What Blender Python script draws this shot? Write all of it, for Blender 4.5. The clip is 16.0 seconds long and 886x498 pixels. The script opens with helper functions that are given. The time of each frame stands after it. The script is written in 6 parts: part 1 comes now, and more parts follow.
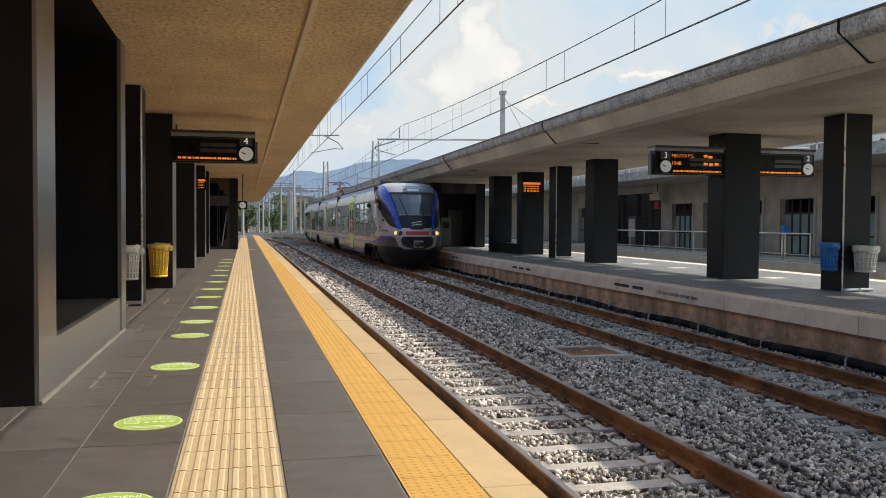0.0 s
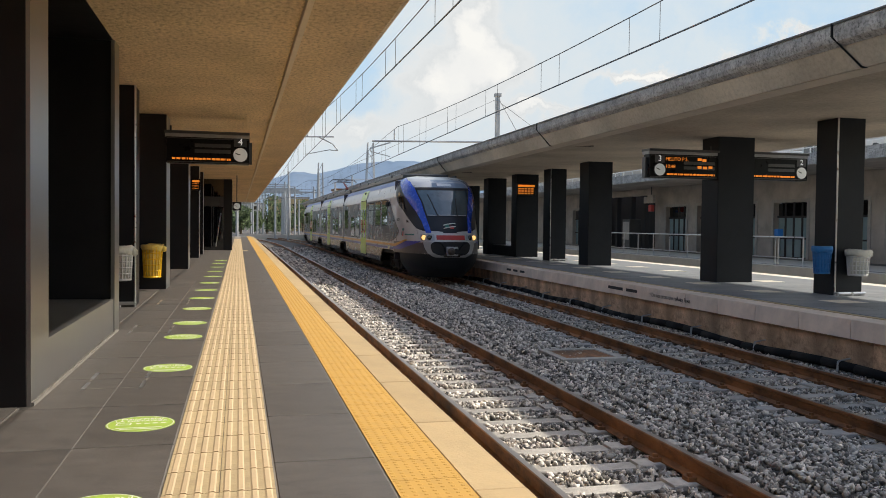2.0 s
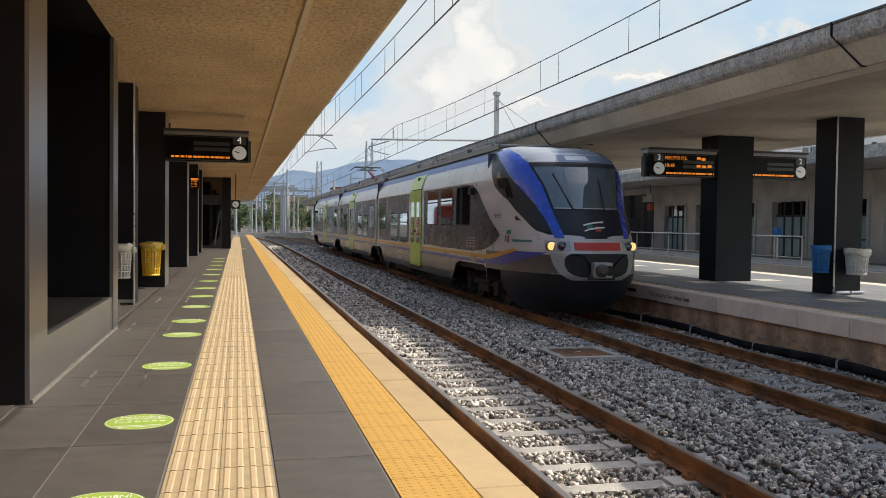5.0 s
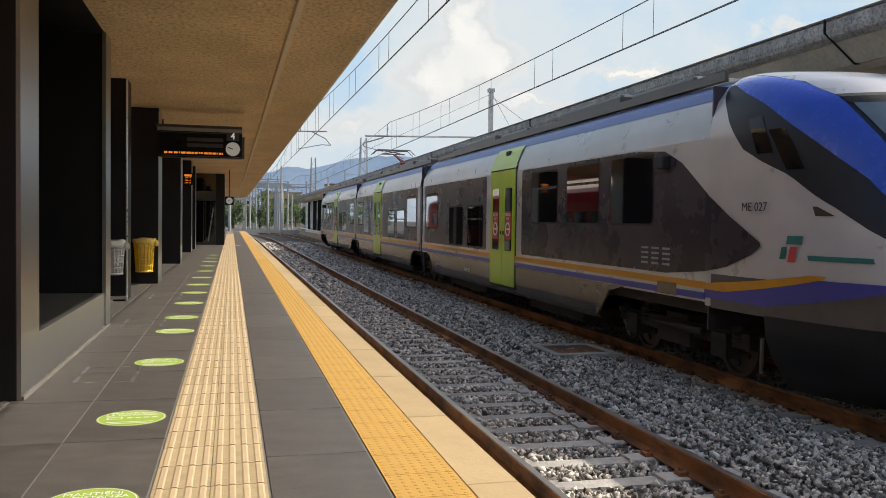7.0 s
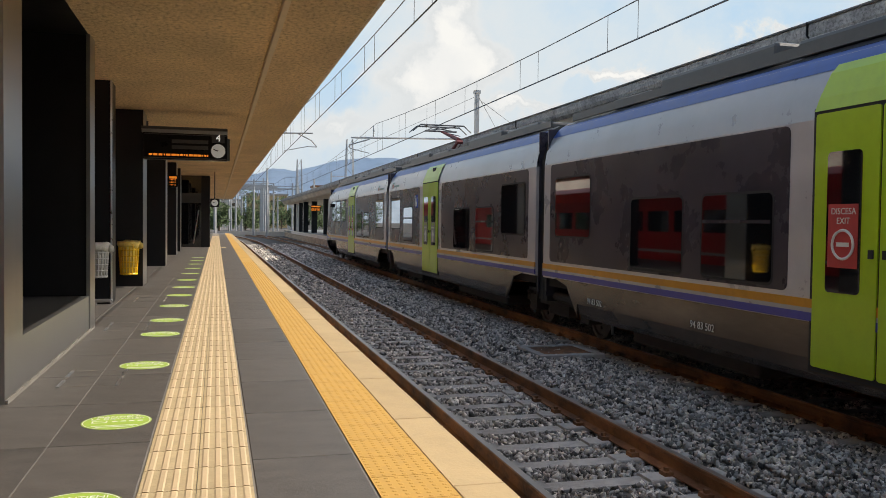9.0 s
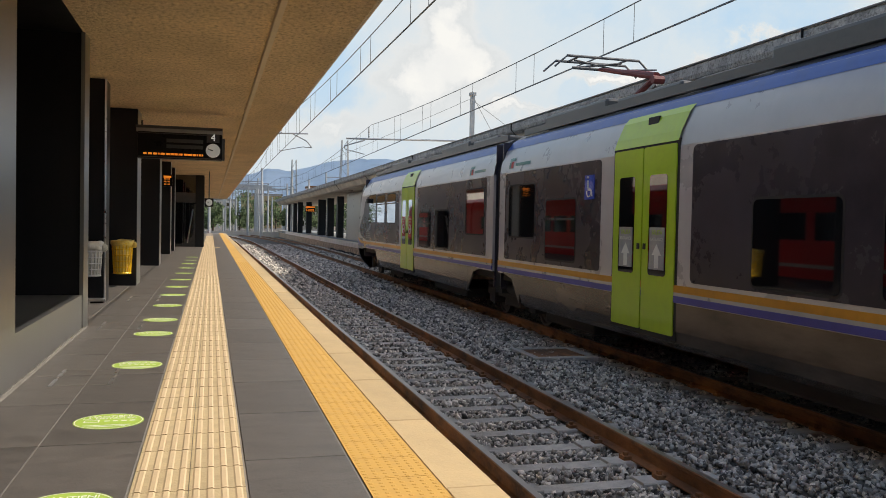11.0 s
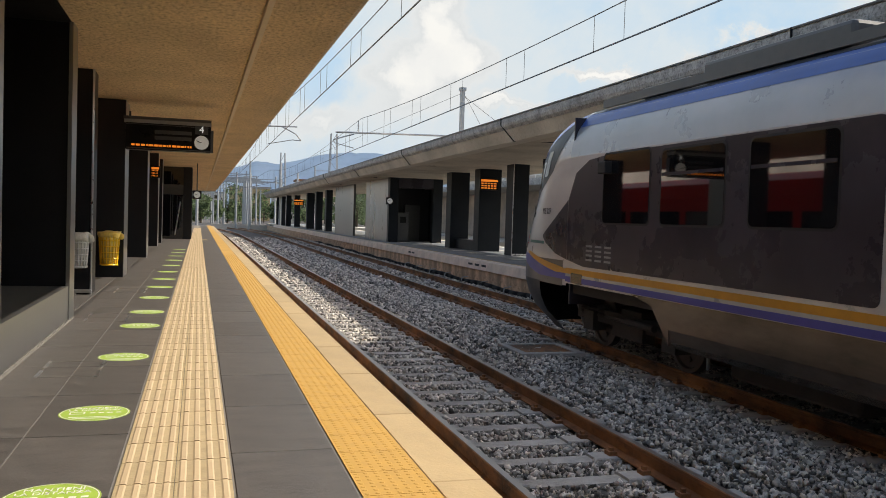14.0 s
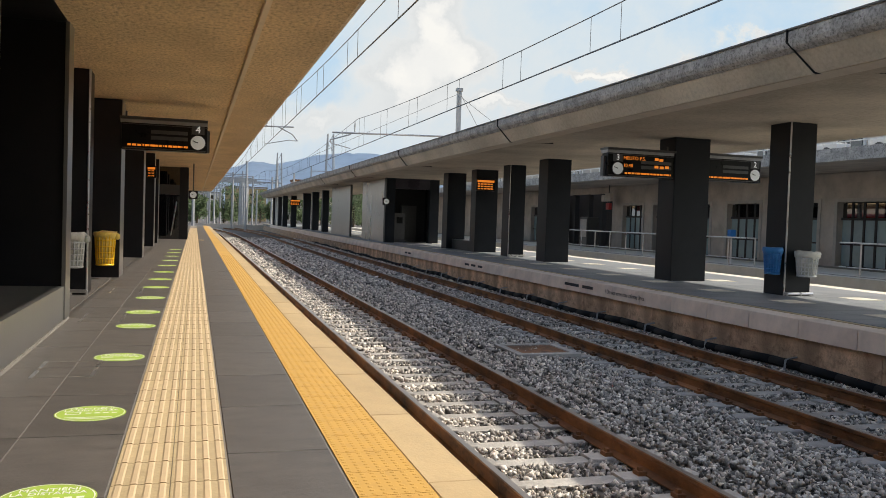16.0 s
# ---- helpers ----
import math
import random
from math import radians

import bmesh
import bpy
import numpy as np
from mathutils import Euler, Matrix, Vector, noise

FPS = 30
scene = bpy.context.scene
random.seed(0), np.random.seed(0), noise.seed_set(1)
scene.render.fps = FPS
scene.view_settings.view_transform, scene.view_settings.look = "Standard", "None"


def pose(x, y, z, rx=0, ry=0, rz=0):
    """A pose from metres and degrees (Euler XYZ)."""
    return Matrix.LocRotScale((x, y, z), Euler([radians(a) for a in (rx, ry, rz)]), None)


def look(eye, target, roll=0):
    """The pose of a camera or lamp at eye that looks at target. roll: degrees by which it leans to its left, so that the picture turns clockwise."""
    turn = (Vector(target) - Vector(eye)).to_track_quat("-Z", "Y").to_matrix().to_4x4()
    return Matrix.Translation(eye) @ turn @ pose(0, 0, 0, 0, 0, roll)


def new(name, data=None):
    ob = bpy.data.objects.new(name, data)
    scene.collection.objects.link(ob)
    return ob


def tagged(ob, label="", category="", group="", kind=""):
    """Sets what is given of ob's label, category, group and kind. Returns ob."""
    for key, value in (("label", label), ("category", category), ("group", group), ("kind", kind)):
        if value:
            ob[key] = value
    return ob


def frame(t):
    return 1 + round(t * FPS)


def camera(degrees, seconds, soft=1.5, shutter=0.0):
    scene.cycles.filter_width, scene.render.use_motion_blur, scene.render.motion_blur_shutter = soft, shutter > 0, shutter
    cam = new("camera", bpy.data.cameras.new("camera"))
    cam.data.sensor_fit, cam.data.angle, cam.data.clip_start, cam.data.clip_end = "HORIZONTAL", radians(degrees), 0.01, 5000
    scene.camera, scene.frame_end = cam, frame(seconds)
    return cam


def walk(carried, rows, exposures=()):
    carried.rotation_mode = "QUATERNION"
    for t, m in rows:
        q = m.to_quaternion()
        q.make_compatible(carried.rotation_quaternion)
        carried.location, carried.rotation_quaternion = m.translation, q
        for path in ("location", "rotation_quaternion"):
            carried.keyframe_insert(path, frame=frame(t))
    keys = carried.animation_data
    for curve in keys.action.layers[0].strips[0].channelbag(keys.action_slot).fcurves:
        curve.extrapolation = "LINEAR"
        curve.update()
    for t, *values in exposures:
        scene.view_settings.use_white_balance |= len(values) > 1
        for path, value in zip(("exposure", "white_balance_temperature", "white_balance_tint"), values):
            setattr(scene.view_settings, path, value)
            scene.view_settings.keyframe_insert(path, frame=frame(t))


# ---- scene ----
cam = camera(56.2, 16.0, soft=0.9)
PATH = [
    (0, (0.0409, -0.0483, 1.3971), (0.5059, 1.8959, 1.3361), 0.40),
    (0.5, (0.0446, -0.0538, 1.3989), (0.5119, 1.8900, 1.3410), 0.39),
    (1, (0.0422, -0.0527, 1.3999), (0.5120, 1.8905, 1.3430), 0.47),
    (1.5, (0.0433, -0.0533, 1.3989), (0.5182, 1.8886, 1.3419), 0.49),
    (2, (0.0457, -0.0521, 1.4010), (0.5238, 1.8891, 1.3446), 0.67),
    (2.5, (0.0392, -0.0506, 1.3975), (0.5181, 1.8903, 1.3391), 0.71),
    (3, (0.0386, -0.0472, 1.3965), (0.5146, 1.8944, 1.3375), 0.62),
    (3.5, (0.0431, -0.0459, 1.3986), (0.5210, 1.8953, 1.3407), 0.68),
    (4, (0.0406, -0.0460, 1.3975), (0.5167, 1.8956, 1.3384), 0.65),
    (6.5, (0.0408, -0.0384, 1.3949), (0.5341, 1.8988, 1.3329), 0.88),
    (7, (0.0504, -0.0424, 1.3930), (0.5449, 1.8943, 1.3258), 0.84),
    (7.5, (0.0459, -0.0434, 1.3948), (0.5433, 1.8925, 1.3252), 0.89),
    (8, (0.0491, -0.0491, 1.3943), (0.5563, 1.8843, 1.3267), 0.79),
    (8.5, (0.0463, -0.0532, 1.3959), (0.5632, 1.8777, 1.3297), 0.76),
    (9, (0.0500, -0.0553, 1.3966), (0.5761, 1.8732, 1.3337), 0.72),
    (11.5, (0.0459, -0.0520, 1.3971), (0.5908, 1.8715, 1.3394), 1.43),
    (12, (0.0409, -0.0540, 1.3971), (0.5929, 1.8672, 1.3337), 1.71),
    (12.5, (0.0453, -0.0567, 1.3963), (0.6037, 1.8625, 1.3260), 1.80),
    (13, (0.0450, -0.0571, 1.3957), (0.6054, 1.8615, 1.3274), 1.78),
    (13.5, (0.0403, -0.0592, 1.3986), (0.6052, 1.8580, 1.3269), 1.84),
    (14, (0.0441, -0.0598, 1.3967), (0.6105, 1.8570, 1.3265), 1.82),
    (14.5, (0.0424, -0.0577, 1.3953), (0.6103, 1.8587, 1.3275), 1.82),
    (15, (0.0484, -0.0625, 1.3962), (0.6165, 1.8539, 1.3287), 1.85),
    (15.5, (0.0448, -0.0665, 1.3991), (0.6154, 1.8491, 1.3307), 1.96),
    (16, (0.0426, -0.0639, 1.3977), (0.6172, 1.8505, 1.3291), 1.92),
]
walk(cam, [(t, look(eye, target, roll)) for t, eye, target, roll in PATH], [(0, 0.0, 6750, 10), (16, 0.0, 6800, 10)])

# ---- light ----
SUN_EL = 45.0
world = bpy.data.worlds.new("world")
scene.world = world
world.use_nodes = True
wn = world.node_tree.nodes
sky = wn.new("ShaderNodeTexSky")
sky.sky_type, sky.sun_disc = "NISHITA", False
sky.sun_elevation, sky.sun_rotation = radians(SUN_EL), radians(88)
sky.air_density, sky.dust_density = 1.2, 2.5
wn["Background"].inputs["Strength"].default_value = 0.215
world.node_tree.links.new(sky.outputs["Color"], wn["Background"].inputs["Color"])
sun = new("sun", bpy.data.lights.new("sun", "SUN"))
sun.data.energy, sun.data.angle, sun.data.color = 4.7, radians(0.53), (1.0, 0.94, 0.84)
sun.matrix_world = look((60, 2, 60 * math.tan(radians(SUN_EL))), (0, 0, 0))
scene.view_settings.exposure = 0.0


# ---- mesh helpers ----
def link(bm, name, material, parent=None, smooth=False):
    me = bpy.data.meshes.new(name)
    bmesh.ops.recalc_face_normals(bm, faces=bm.faces)
    bm.to_mesh(me)
    bm.free()
    for m in (material if isinstance(material, (list, tuple)) else [material]):
        me.materials.append(m)
    if smooth:
        for f in me.polygons:
            f.use_smooth = True
    ob = new(name, me)
    ob.parent = parent
    return ob


def part(name, bm, material, parent, label="", smooth=False):
    ob = link(bm, name, material, parent, smooth)
    return tagged(ob, label) if label else ob


def thing(name, label, category, group="", kind="", at=None):
    ob = new(name)
    if at is not None:
        ob.matrix_basis = at
    return tagged(ob, label, category, group, kind)


def box(bm, x0, x1, y0, y1, z0, z1, mi=0):
    v = [bm.verts.new((x, y, z)) for x in (x0, x1) for y in (y0, y1) for z in (z0, z1)]
    for q in ((0, 1, 3, 2), (4, 6, 7, 5), (0, 4, 5, 1), (2, 3, 7, 6), (0, 2, 6, 4), (1, 5, 7, 3)):
        bm.faces.new([v[i] for i in q]).material_index = mi
    return v


def boxes(*specs):
    bm = bmesh.new()
    for s in specs:
        box(bm, *s)
    return bm


def rbox(x0, x1, y0, y1, z0, z1, r=0.01, seg=2):
    bm = boxes((x0, x1, y0, y1, z0, z1))
    bmesh.ops.bevel(bm, geom=list(bm.edges), offset=r, segments=seg, affect="EDGES", profile=0.5)
    return bm


def prism(bm, prof, axis, a, b, shift=0.0, mi=0):
    """A closed outline extruded along an axis from a to b; outline pairs are the two other coordinates in order."""
    def at(u, v, w):
        return {"x": (w, u, v), "y": (u + shift * w, w, v), "z": (u, v, w)}[axis]
    A = [bm.verts.new(at(u, v, a)) for u, v in prof]
    B = [bm.verts.new(at(u, v, b)) for u, v in prof]
    n = len(prof)
    for i in range(n):
        bm.faces.new((A[i], A[(i + 1) % n], B[(i + 1) % n], B[i])).material_index = mi
    bm.faces.new(A[::-1]).material_index = mi
    bm.faces.new(B).material_index = mi


def tube(bm, p, q, r, n=8, r2=None):
    p, q = Vector(p), Vector(q)
    w = (q - p).normalized()
    u = w.orthogonal().normalized()
    v = w.cross(u)
    r2 = r if r2 is None else r2
    A = [bm.verts.new(p + (u * math.cos(k) + v * math.sin(k)) * r) for k in [2 * math.pi * i / n for i in range(n)]]
    B = [bm.verts.new(q + (u * math.cos(k) + v * math.sin(k)) * r2) for k in [2 * math.pi * i / n for i in range(n)]]
    for i in range(n):
        bm.faces.new((A[i], A[(i + 1) % n], B[(i + 1) % n], B[i]))
    bm.faces.new(A[::-1])
    bm.faces.new(B)


def tubes(*specs):
    bm = bmesh.new()
    for s in specs:
        tube(bm, *s)
    return bm


def lathe(prof, n=24, axis="z", at=(0, 0, 0)):
    bm = bmesh.new()
    rings = []
    for r, h in prof:
        ring = []
        for i in range(n):
            a = 2 * math.pi * i / n
            c, s = r * math.cos(a), r * math.sin(a)
            co = {"z": (c, s, h), "x": (h, c, s), "y": (c, h, s)}[axis]
            ring.append(bm.verts.new((co[0] + at[0], co[1] + at[1], co[2] + at[2])))
        rings.append(ring)
    for A, B in zip(rings, rings[1:]):
        for i in range(n):
            bm.faces.new((A[i], A[(i + 1) % n], B[(i + 1) % n], B[i]))
    bm.faces.new(rings[0][::-1])
    bm.faces.new(rings[-1])
    return bm


def words(name, body, size, m, material, parent, align="LEFT", stretch=1.0):
    """Flat lettering turned into a mesh."""
    cu = bpy.data.curves.new(name, "FONT")
    cu.body, cu.size, cu.align_x, cu.align_y, cu.extrude = body, size, align, "CENTER", 0.001
    cu.resolution_u = 3
    tmp = bpy.data.objects.new(name, cu)
    me = bpy.data.meshes.new_from_object(tmp)
    bpy.data.objects.remove(tmp)
    me.transform(m @ Matrix.Diagonal((stretch, 1, 1, 1)))
    me.materials.clear()
    me.materials.append(material)
    ob = new(name, me)
    ob.parent = parent
    return ob


# ---- materials ----
def mat(name, color, rough=0.6, metal=0.0, vary=0.25, scale=6.0, bump=0.0, bscale=40.0, dark=None, stain=0.0, stain_scale=0.8,
        emit=0.0, piece=0.0, spec=0.5, coat=0.0, stretch=(1, 1, 1)):
    """A surface of one colour with grain, stains and fine relief."""
    m = bpy.data.materials.new(name)
    m.use_nodes = True
    t = m.node_tree
    n, l = t.nodes, t.links
    b = n["Principled BSDF"]
    b.inputs["Roughness"].default_value = rough
    b.inputs["Metallic"].default_value = metal
    b.inputs["Specular IOR Level"].default_value = spec
    b.inputs["Coat Weight"].default_value = coat
    co = n.new("ShaderNodeTexCoord")
    mp = n.new("ShaderNodeMapping")
    mp.inputs["Scale"].default_value = stretch
    l.new(co.outputs["Object"], mp.inputs["Vector"])
    base = tuple(color) + (1,)
    low = tuple(dark) + (1,) if dark else tuple(c * (1 - vary) for c in color) + (1,)
    high = tuple(min(1, c * (1 + vary * 0.6)) for c in color) + (1,)
    g = n.new("ShaderNodeTexNoise")
    g.inputs["Scale"].default_value, g.inputs["Detail"].default_value, g.inputs["Roughness"].default_value = scale, 6, 0.65
    l.new(mp.outputs["Vector"], g.inputs["Vector"])
    r = n.new("ShaderNodeValToRGB")
    r.color_ramp.elements[0].position, r.color_ramp.elements[0].color = 0.28, low
    r.color_ramp.elements[1].position, r.color_ramp.elements[1].color = 0.72, high
    mid = r.color_ramp.elements.new(0.5)
    mid.color = base
    l.new(g.outputs["Fac"], r.inputs["Fac"])
    out = r.outputs["Color"]
    if stain:
        s = n.new("ShaderNodeTexNoise")
        s.inputs["Scale"].default_value, s.inputs["Detail"].default_value = stain_scale, 4
        l.new(mp.outputs["Vector"], s.inputs["Vector"])
        sr = n.new("ShaderNodeMapRange")
        sr.inputs["From Min"].default_value, sr.inputs["From Max"].default_value = 0.35, 0.7
        sr.inputs["To Min"].default_value, sr.inputs["To Max"].default_value = 1.0, 1.0 - stain
        l.new(s.outputs["Fac"], sr.inputs["Value"])
        mx = n.new("ShaderNodeMix")
        mx.data_type, mx.blend_type = "RGBA", "MULTIPLY"
        mx.inputs["Factor"].default_value = 1.0
        l.new(out, mx.inputs["A"])
        l.new(sr.outputs["Result"], mx.inputs["B"])
        out = mx.outputs["Result"]
    if piece:
        oi = n.new("ShaderNodeObjectInfo")
        geo = n.new("ShaderNodeNewGeometry")
        ad = n.new("ShaderNodeMath")
        ad.operation = "ADD"
        l.new(oi.outputs["Random"], ad.inputs[0])
        l.new(geo.outputs["Random Per Island"], ad.inputs[1])
        fr = n.new("ShaderNodeMath")
        fr.operation = "FRACT"
        l.new(ad.outputs[0], fr.inputs[0])
        pr = n.new("ShaderNodeMapRange")
        pr.inputs["To Min"].default_value, pr.inputs["To Max"].default_value = 1 - piece, 1 + piece
        l.new(fr.outputs[0], pr.inputs["Value"])
        mx = n.new("ShaderNodeMix")
        mx.data_type, mx.blend_type = "RGBA", "MULTIPLY"
        mx.inputs["Factor"].default_value = 1.0
        l.new(out, mx.inputs["A"])
        l.new(pr.outputs["Result"], mx.inputs["B"])
        out = mx.outputs["Result"]
    l.new(out, b.inputs["Base Color"])
    if emit:
        b.inputs["Emission Color"].default_value = base
        b.inputs["Emission Strength"].default_value = emit
    rr = n.new("ShaderNodeMapRange")
    rr.inputs["To Min"].default_value, rr.inputs["To Max"].default_value = max(0.02, rough - 0.12 * (rough > 0.1)), min(1, rough + 0.12 * (rough > 0.1))
    l.new(g.outputs["Fac"], rr.inputs["Value"])
    l.new(rr.outputs["Result"], b.inputs["Roughness"])
    if bump:
        bn = n.new("ShaderNodeTexNoise")
        bn.inputs["Scale"].default_value, bn.inputs["Detail"].default_value = bscale, 5
        l.new(mp.outputs["Vector"], bn.inputs["Vector"])
        bp = n.new("ShaderNodeBump")
        bp.inputs["Strength"].default_value, bp.inputs["Distance"].default_value = min(1, bump), 0.02
        l.new(bn.outputs["Fac"], bp.inputs["Height"])
        l.new(bp.outputs["Normal"], b.inputs["Normal"])
    return m


M = {}
M["tile"] = mat("stone_tile", (0.102, 0.093, 0.085), 0.55, vary=0.34, scale=5, bump=0.2, bscale=50, piece=0.1, stain=0.3, stain_scale=1.6, stretch=(1, 3, 1))
M["joint"] = mat("joint_mortar", (0.20, 0.185, 0.165), 0.9)
M["tactile"] = mat("beige_tactile", (0.47, 0.365, 0.21), 0.7, vary=0.2, scale=8, bump=0.15, piece=0.1, stain=0.15)
M["rib"] = mat("pale_rib", (0.53, 0.405, 0.25), 0.65, vary=0.1, piece=0.06)
M["yellow"] = mat("yellow_tactile", (0.55, 0.32, 0.068), 0.65, vary=0.12, scale=10, stain=0.15)
M["coping"] = mat("cream_coping", (0.49, 0.36, 0.19), 0.7, vary=0.12, scale=4, bump=0.15, piece=0.08, stain=0.15)
M["concrete"] = mat("platform_concrete", (0.30, 0.27, 0.23), 0.85, vary=0.3, scale=3, bump=0.4, stain=0.4)
M["soffit"] = mat("rough_cast_concrete", (0.82, 0.62, 0.385), 0.95, vary=0.5, scale=20, bump=1.0, bscale=20, stain=0.2, stain_scale=1.2, stretch=(1, .6, 1))
M["fascia"] = mat("weathered_concrete", (0.46, 0.44, 0.42), 0.9, vary=0.55, scale=22, bump=0.8, bscale=40, dark=(0.10, 0.095, 0.09), stain=0.45, stain_scale=3)
M["soffit3"] = mat("aged_cast_concrete", (0.58, 0.495, 0.385), 0.9, vary=0.22, scale=14, bump=0.5, bscale=30, stain=0.35, stain_scale=0.5)
M["conduit"] = mat("pale_conduit", (0.78, 0.66, 0.50), 0.7, vary=0.1, scale=3)
M["lip"] = mat("smooth_render_strip", (0.60, 0.54, 0.45), 0.85, vary=0.1, scale=3)
M["darksteel"] = mat("dull_brushed_steel", (0.26, 0.25, 0.24), 0.3, metal=1.0, vary=0.25, scale=1.2, stretch=(1, 1, .15))
M["black"] = mat("black_panel", (0.012, 0.012, 0.014), 0.38, vary=0.3, scale=2, spec=0.35)
M["slate"] = mat("dark_slate_cladding", (0.014, 0.0165, 0.020), 0.5, vary=0.25, scale=2, bump=0.05, spec=0.22)
M["steel"] = mat("brushed_steel", (0.40, 0.40, 0.395), 0.34, metal=0.9, vary=0.1, scale=4, stretch=(1, 1, 0.1))
M["alu"] = mat("aluminium", (0.62, 0.62, 0.62), 0.3, metal=0.9, vary=0.08)
M["galv"] = mat("galvanised_steel", (0.36, 0.37, 0.38), 0.5, metal=0.4, vary=0.2, scale=5)
M["rail"] = mat("rusty_rail_steel", (0.31, 0.135, 0.05), 0.7, metal=0.15, vary=0.7, scale=5, bump=0.35, dark=(0.05, 0.024, 0.014), stain=0.65, stain_scale=1.6, stretch=(1, .5, 1))
M["railtop"] = mat("worn_rail_head", (0.34, 0.29, 0.25), 0.35, metal=0.8, vary=0.2)
M["sleeper"] = mat("concrete_sleeper", (0.52, 0.49, 0.44), 0.9, vary=0.25, scale=6, bump=0.4, piece=0.15, stain=0.3)
M["ballast"] = mat("grey_ballast", (0.50, 0.46, 0.405), 0.9, vary=0.5, scale=9, bump=0.7, bscale=30, piece=0.85)
# kept much darker than the stones, to paint shade into their gaps
M["ground"] = mat("darkened_ballast_bed", (0.11, 0.10, 0.09), 0.95, vary=0.5, scale=22, bump=1.0, bscale=16, stain=0.3)
M["wallstone"] = mat("stained_platform_wall", (0.74, 0.51, 0.335), 0.9, vary=0.6, scale=5, bump=0.6, piece=0.25, stain=0.55, stain_scale=2.6, dark=(0.22, 0.13, 0.08))
M["pinkcoping"] = mat("pinkish_coping", (0.86, 0.72, 0.60), 0.8, vary=0.15, scale=4, piece=0.06, stain=0.25)
M["p3floor"] = mat("blue_grey_paving", (0.215, 0.23, 0.245), 0.55, vary=0.2, scale=2, piece=0.12, stain=0.25)
M["p3white"] = mat("pale_paving", (0.70, 0.66, 0.57), 0.75, vary=0.12, scale=3)
M["cable"] = mat("black_cable", (0.012, 0.012, 0.013), 0.8, spec=0.2)
M["wire"] = mat("catenary_wire", (0.11, 0.115, 0.125), 0.6, metal=0.2)
M["green"] = mat("green_sticker", (0.36, 0.52, 0.07), 0.6, vary=0.12, scale=10, stain=0.15, stain_scale=4)
M["white"] = mat("white_print", (0.75, 0.76, 0.70), 0.6, vary=0.1)
M["print"] = mat("dark_print", (0.04, 0.035, 0.035), 0.8)
M["led"] = mat("amber_led", (1.0, 0.28, 0.03), 0.5, vary=0.0, emit=0.65)
M["dial"] = mat("clock_dial", (0.80, 0.82, 0.80), 0.4, vary=0.05, emit=0.12)
M["numeral"] = mat("lit_numeral", (0.9, 0.92, 0.92), 0.4, vary=0.05, emit=0.5)
M["screen"] = mat("dark_screen", (0.008, 0.0075, 0.008), 0.3, spec=0.15)
M["housing"] = mat("grey_housing", (0.06, 0.06, 0.06), 0.4, vary=0.2)
M["yplastic"] = mat("yellow_plastic", (0.95, 0.60, 0.02), 0.4, vary=0.1)
M["wplastic"] = mat("white_plastic", (0.62, 0.63, 0.62), 0.4, vary=0.1)
M["bplastic"] = mat("blue_plastic", (0.03, 0.20, 0.50), 0.4, vary=0.15)
M["bag"] = mat("thin_bin_bag", (0.62, 0.62, 0.56), 0.35, vary=0.2, scale=12, bump=0.5, bscale=25)
M["ybag"] = mat("yellow_bin_bag", (0.90, 0.66, 0.16), 0.35, vary=0.2, scale=12, bump=0.5, bscale=25)
M["facade"] = mat("grey_brown_plaster", (0.55, 0.49, 0.43), 0.9, vary=0.2, scale=1.5, bump=0.2, stain=0.3)
M["frame"] = mat("pale_stone_frame", (0.45, 0.42, 0.38), 0.8, vary=0.15)
# near-black paint that stands in for the shade of unlit interiors
M["roomshade"] = mat("painted_interior_shade", (0.018, 0.018, 0.02), 0.7)
M["greenglass"] = mat("greenish_door_glass", (0.28, 0.37, 0.38), 0.15, vary=0.15, scale=1)
M["purple"] = mat("mauve_plaster", (0.36, 0.35, 0.42), 0.9, vary=0.1)
M["trunk"] = mat("bark", (0.10, 0.075, 0.05), 0.9, bump=0.5)
M["leaf"] = mat("foliage", (0.06, 0.095, 0.03), 0.75, vary=0.5, scale=1.0, piece=0.5)
# distance haze is mixed into this pale blue-grey base colour
M["hill"] = mat("haze_painted_hill", (0.46, 0.54, 0.62), 1.0, vary=0.18, scale=0.012, spec=0.0)
M["farwall"] = mat("pale_render", (0.50, 0.46, 0.40), 0.9, vary=0.15)
M["hivis"] = mat("fluorescent_yellow", (0.55, 0.70, 0.05), 0.6)
# train paints
M["silver"] = mat("silver_grey_paint", (0.53, 0.515, 0.51), 0.3, metal=0.12, vary=0.12, scale=1.2, coat=0.3, stain=0.15)
M["lightgrey"] = mat("light_grey_paint", (0.37, 0.38, 0.40), 0.3, metal=0.15, vary=0.12, scale=1.5, coat=0.3, stain=0.15)
M["charcoal"] = mat("charcoal_window_band", (0.050, 0.045, 0.058), 0.28, vary=0.35, scale=1.2, spec=0.25, stain=0.35, stain_scale=0.9)
M["skirt"] = mat("grimy_skirt", (0.135, 0.108, 0.088), 0.2, metal=0.45, vary=0.45, scale=2.5, stain=0.5, stain_scale=1.2, bump=0.06, bscale=1.5, stretch=(1, .5, 2))
M["blue"] = mat("royal_blue_paint", (0.010, 0.060, 0.46), 0.26, vary=0.12, coat=0.4)
M["roofblue"] = mat("faded_blue_paint", (0.035, 0.10, 0.34), 0.4, vary=0.2, stain=0.2)
M["apron"] = mat("dark_grey_apron", (0.022, 0.024, 0.027), 0.4, vary=0.2, spec=0.35, stain=0.3)
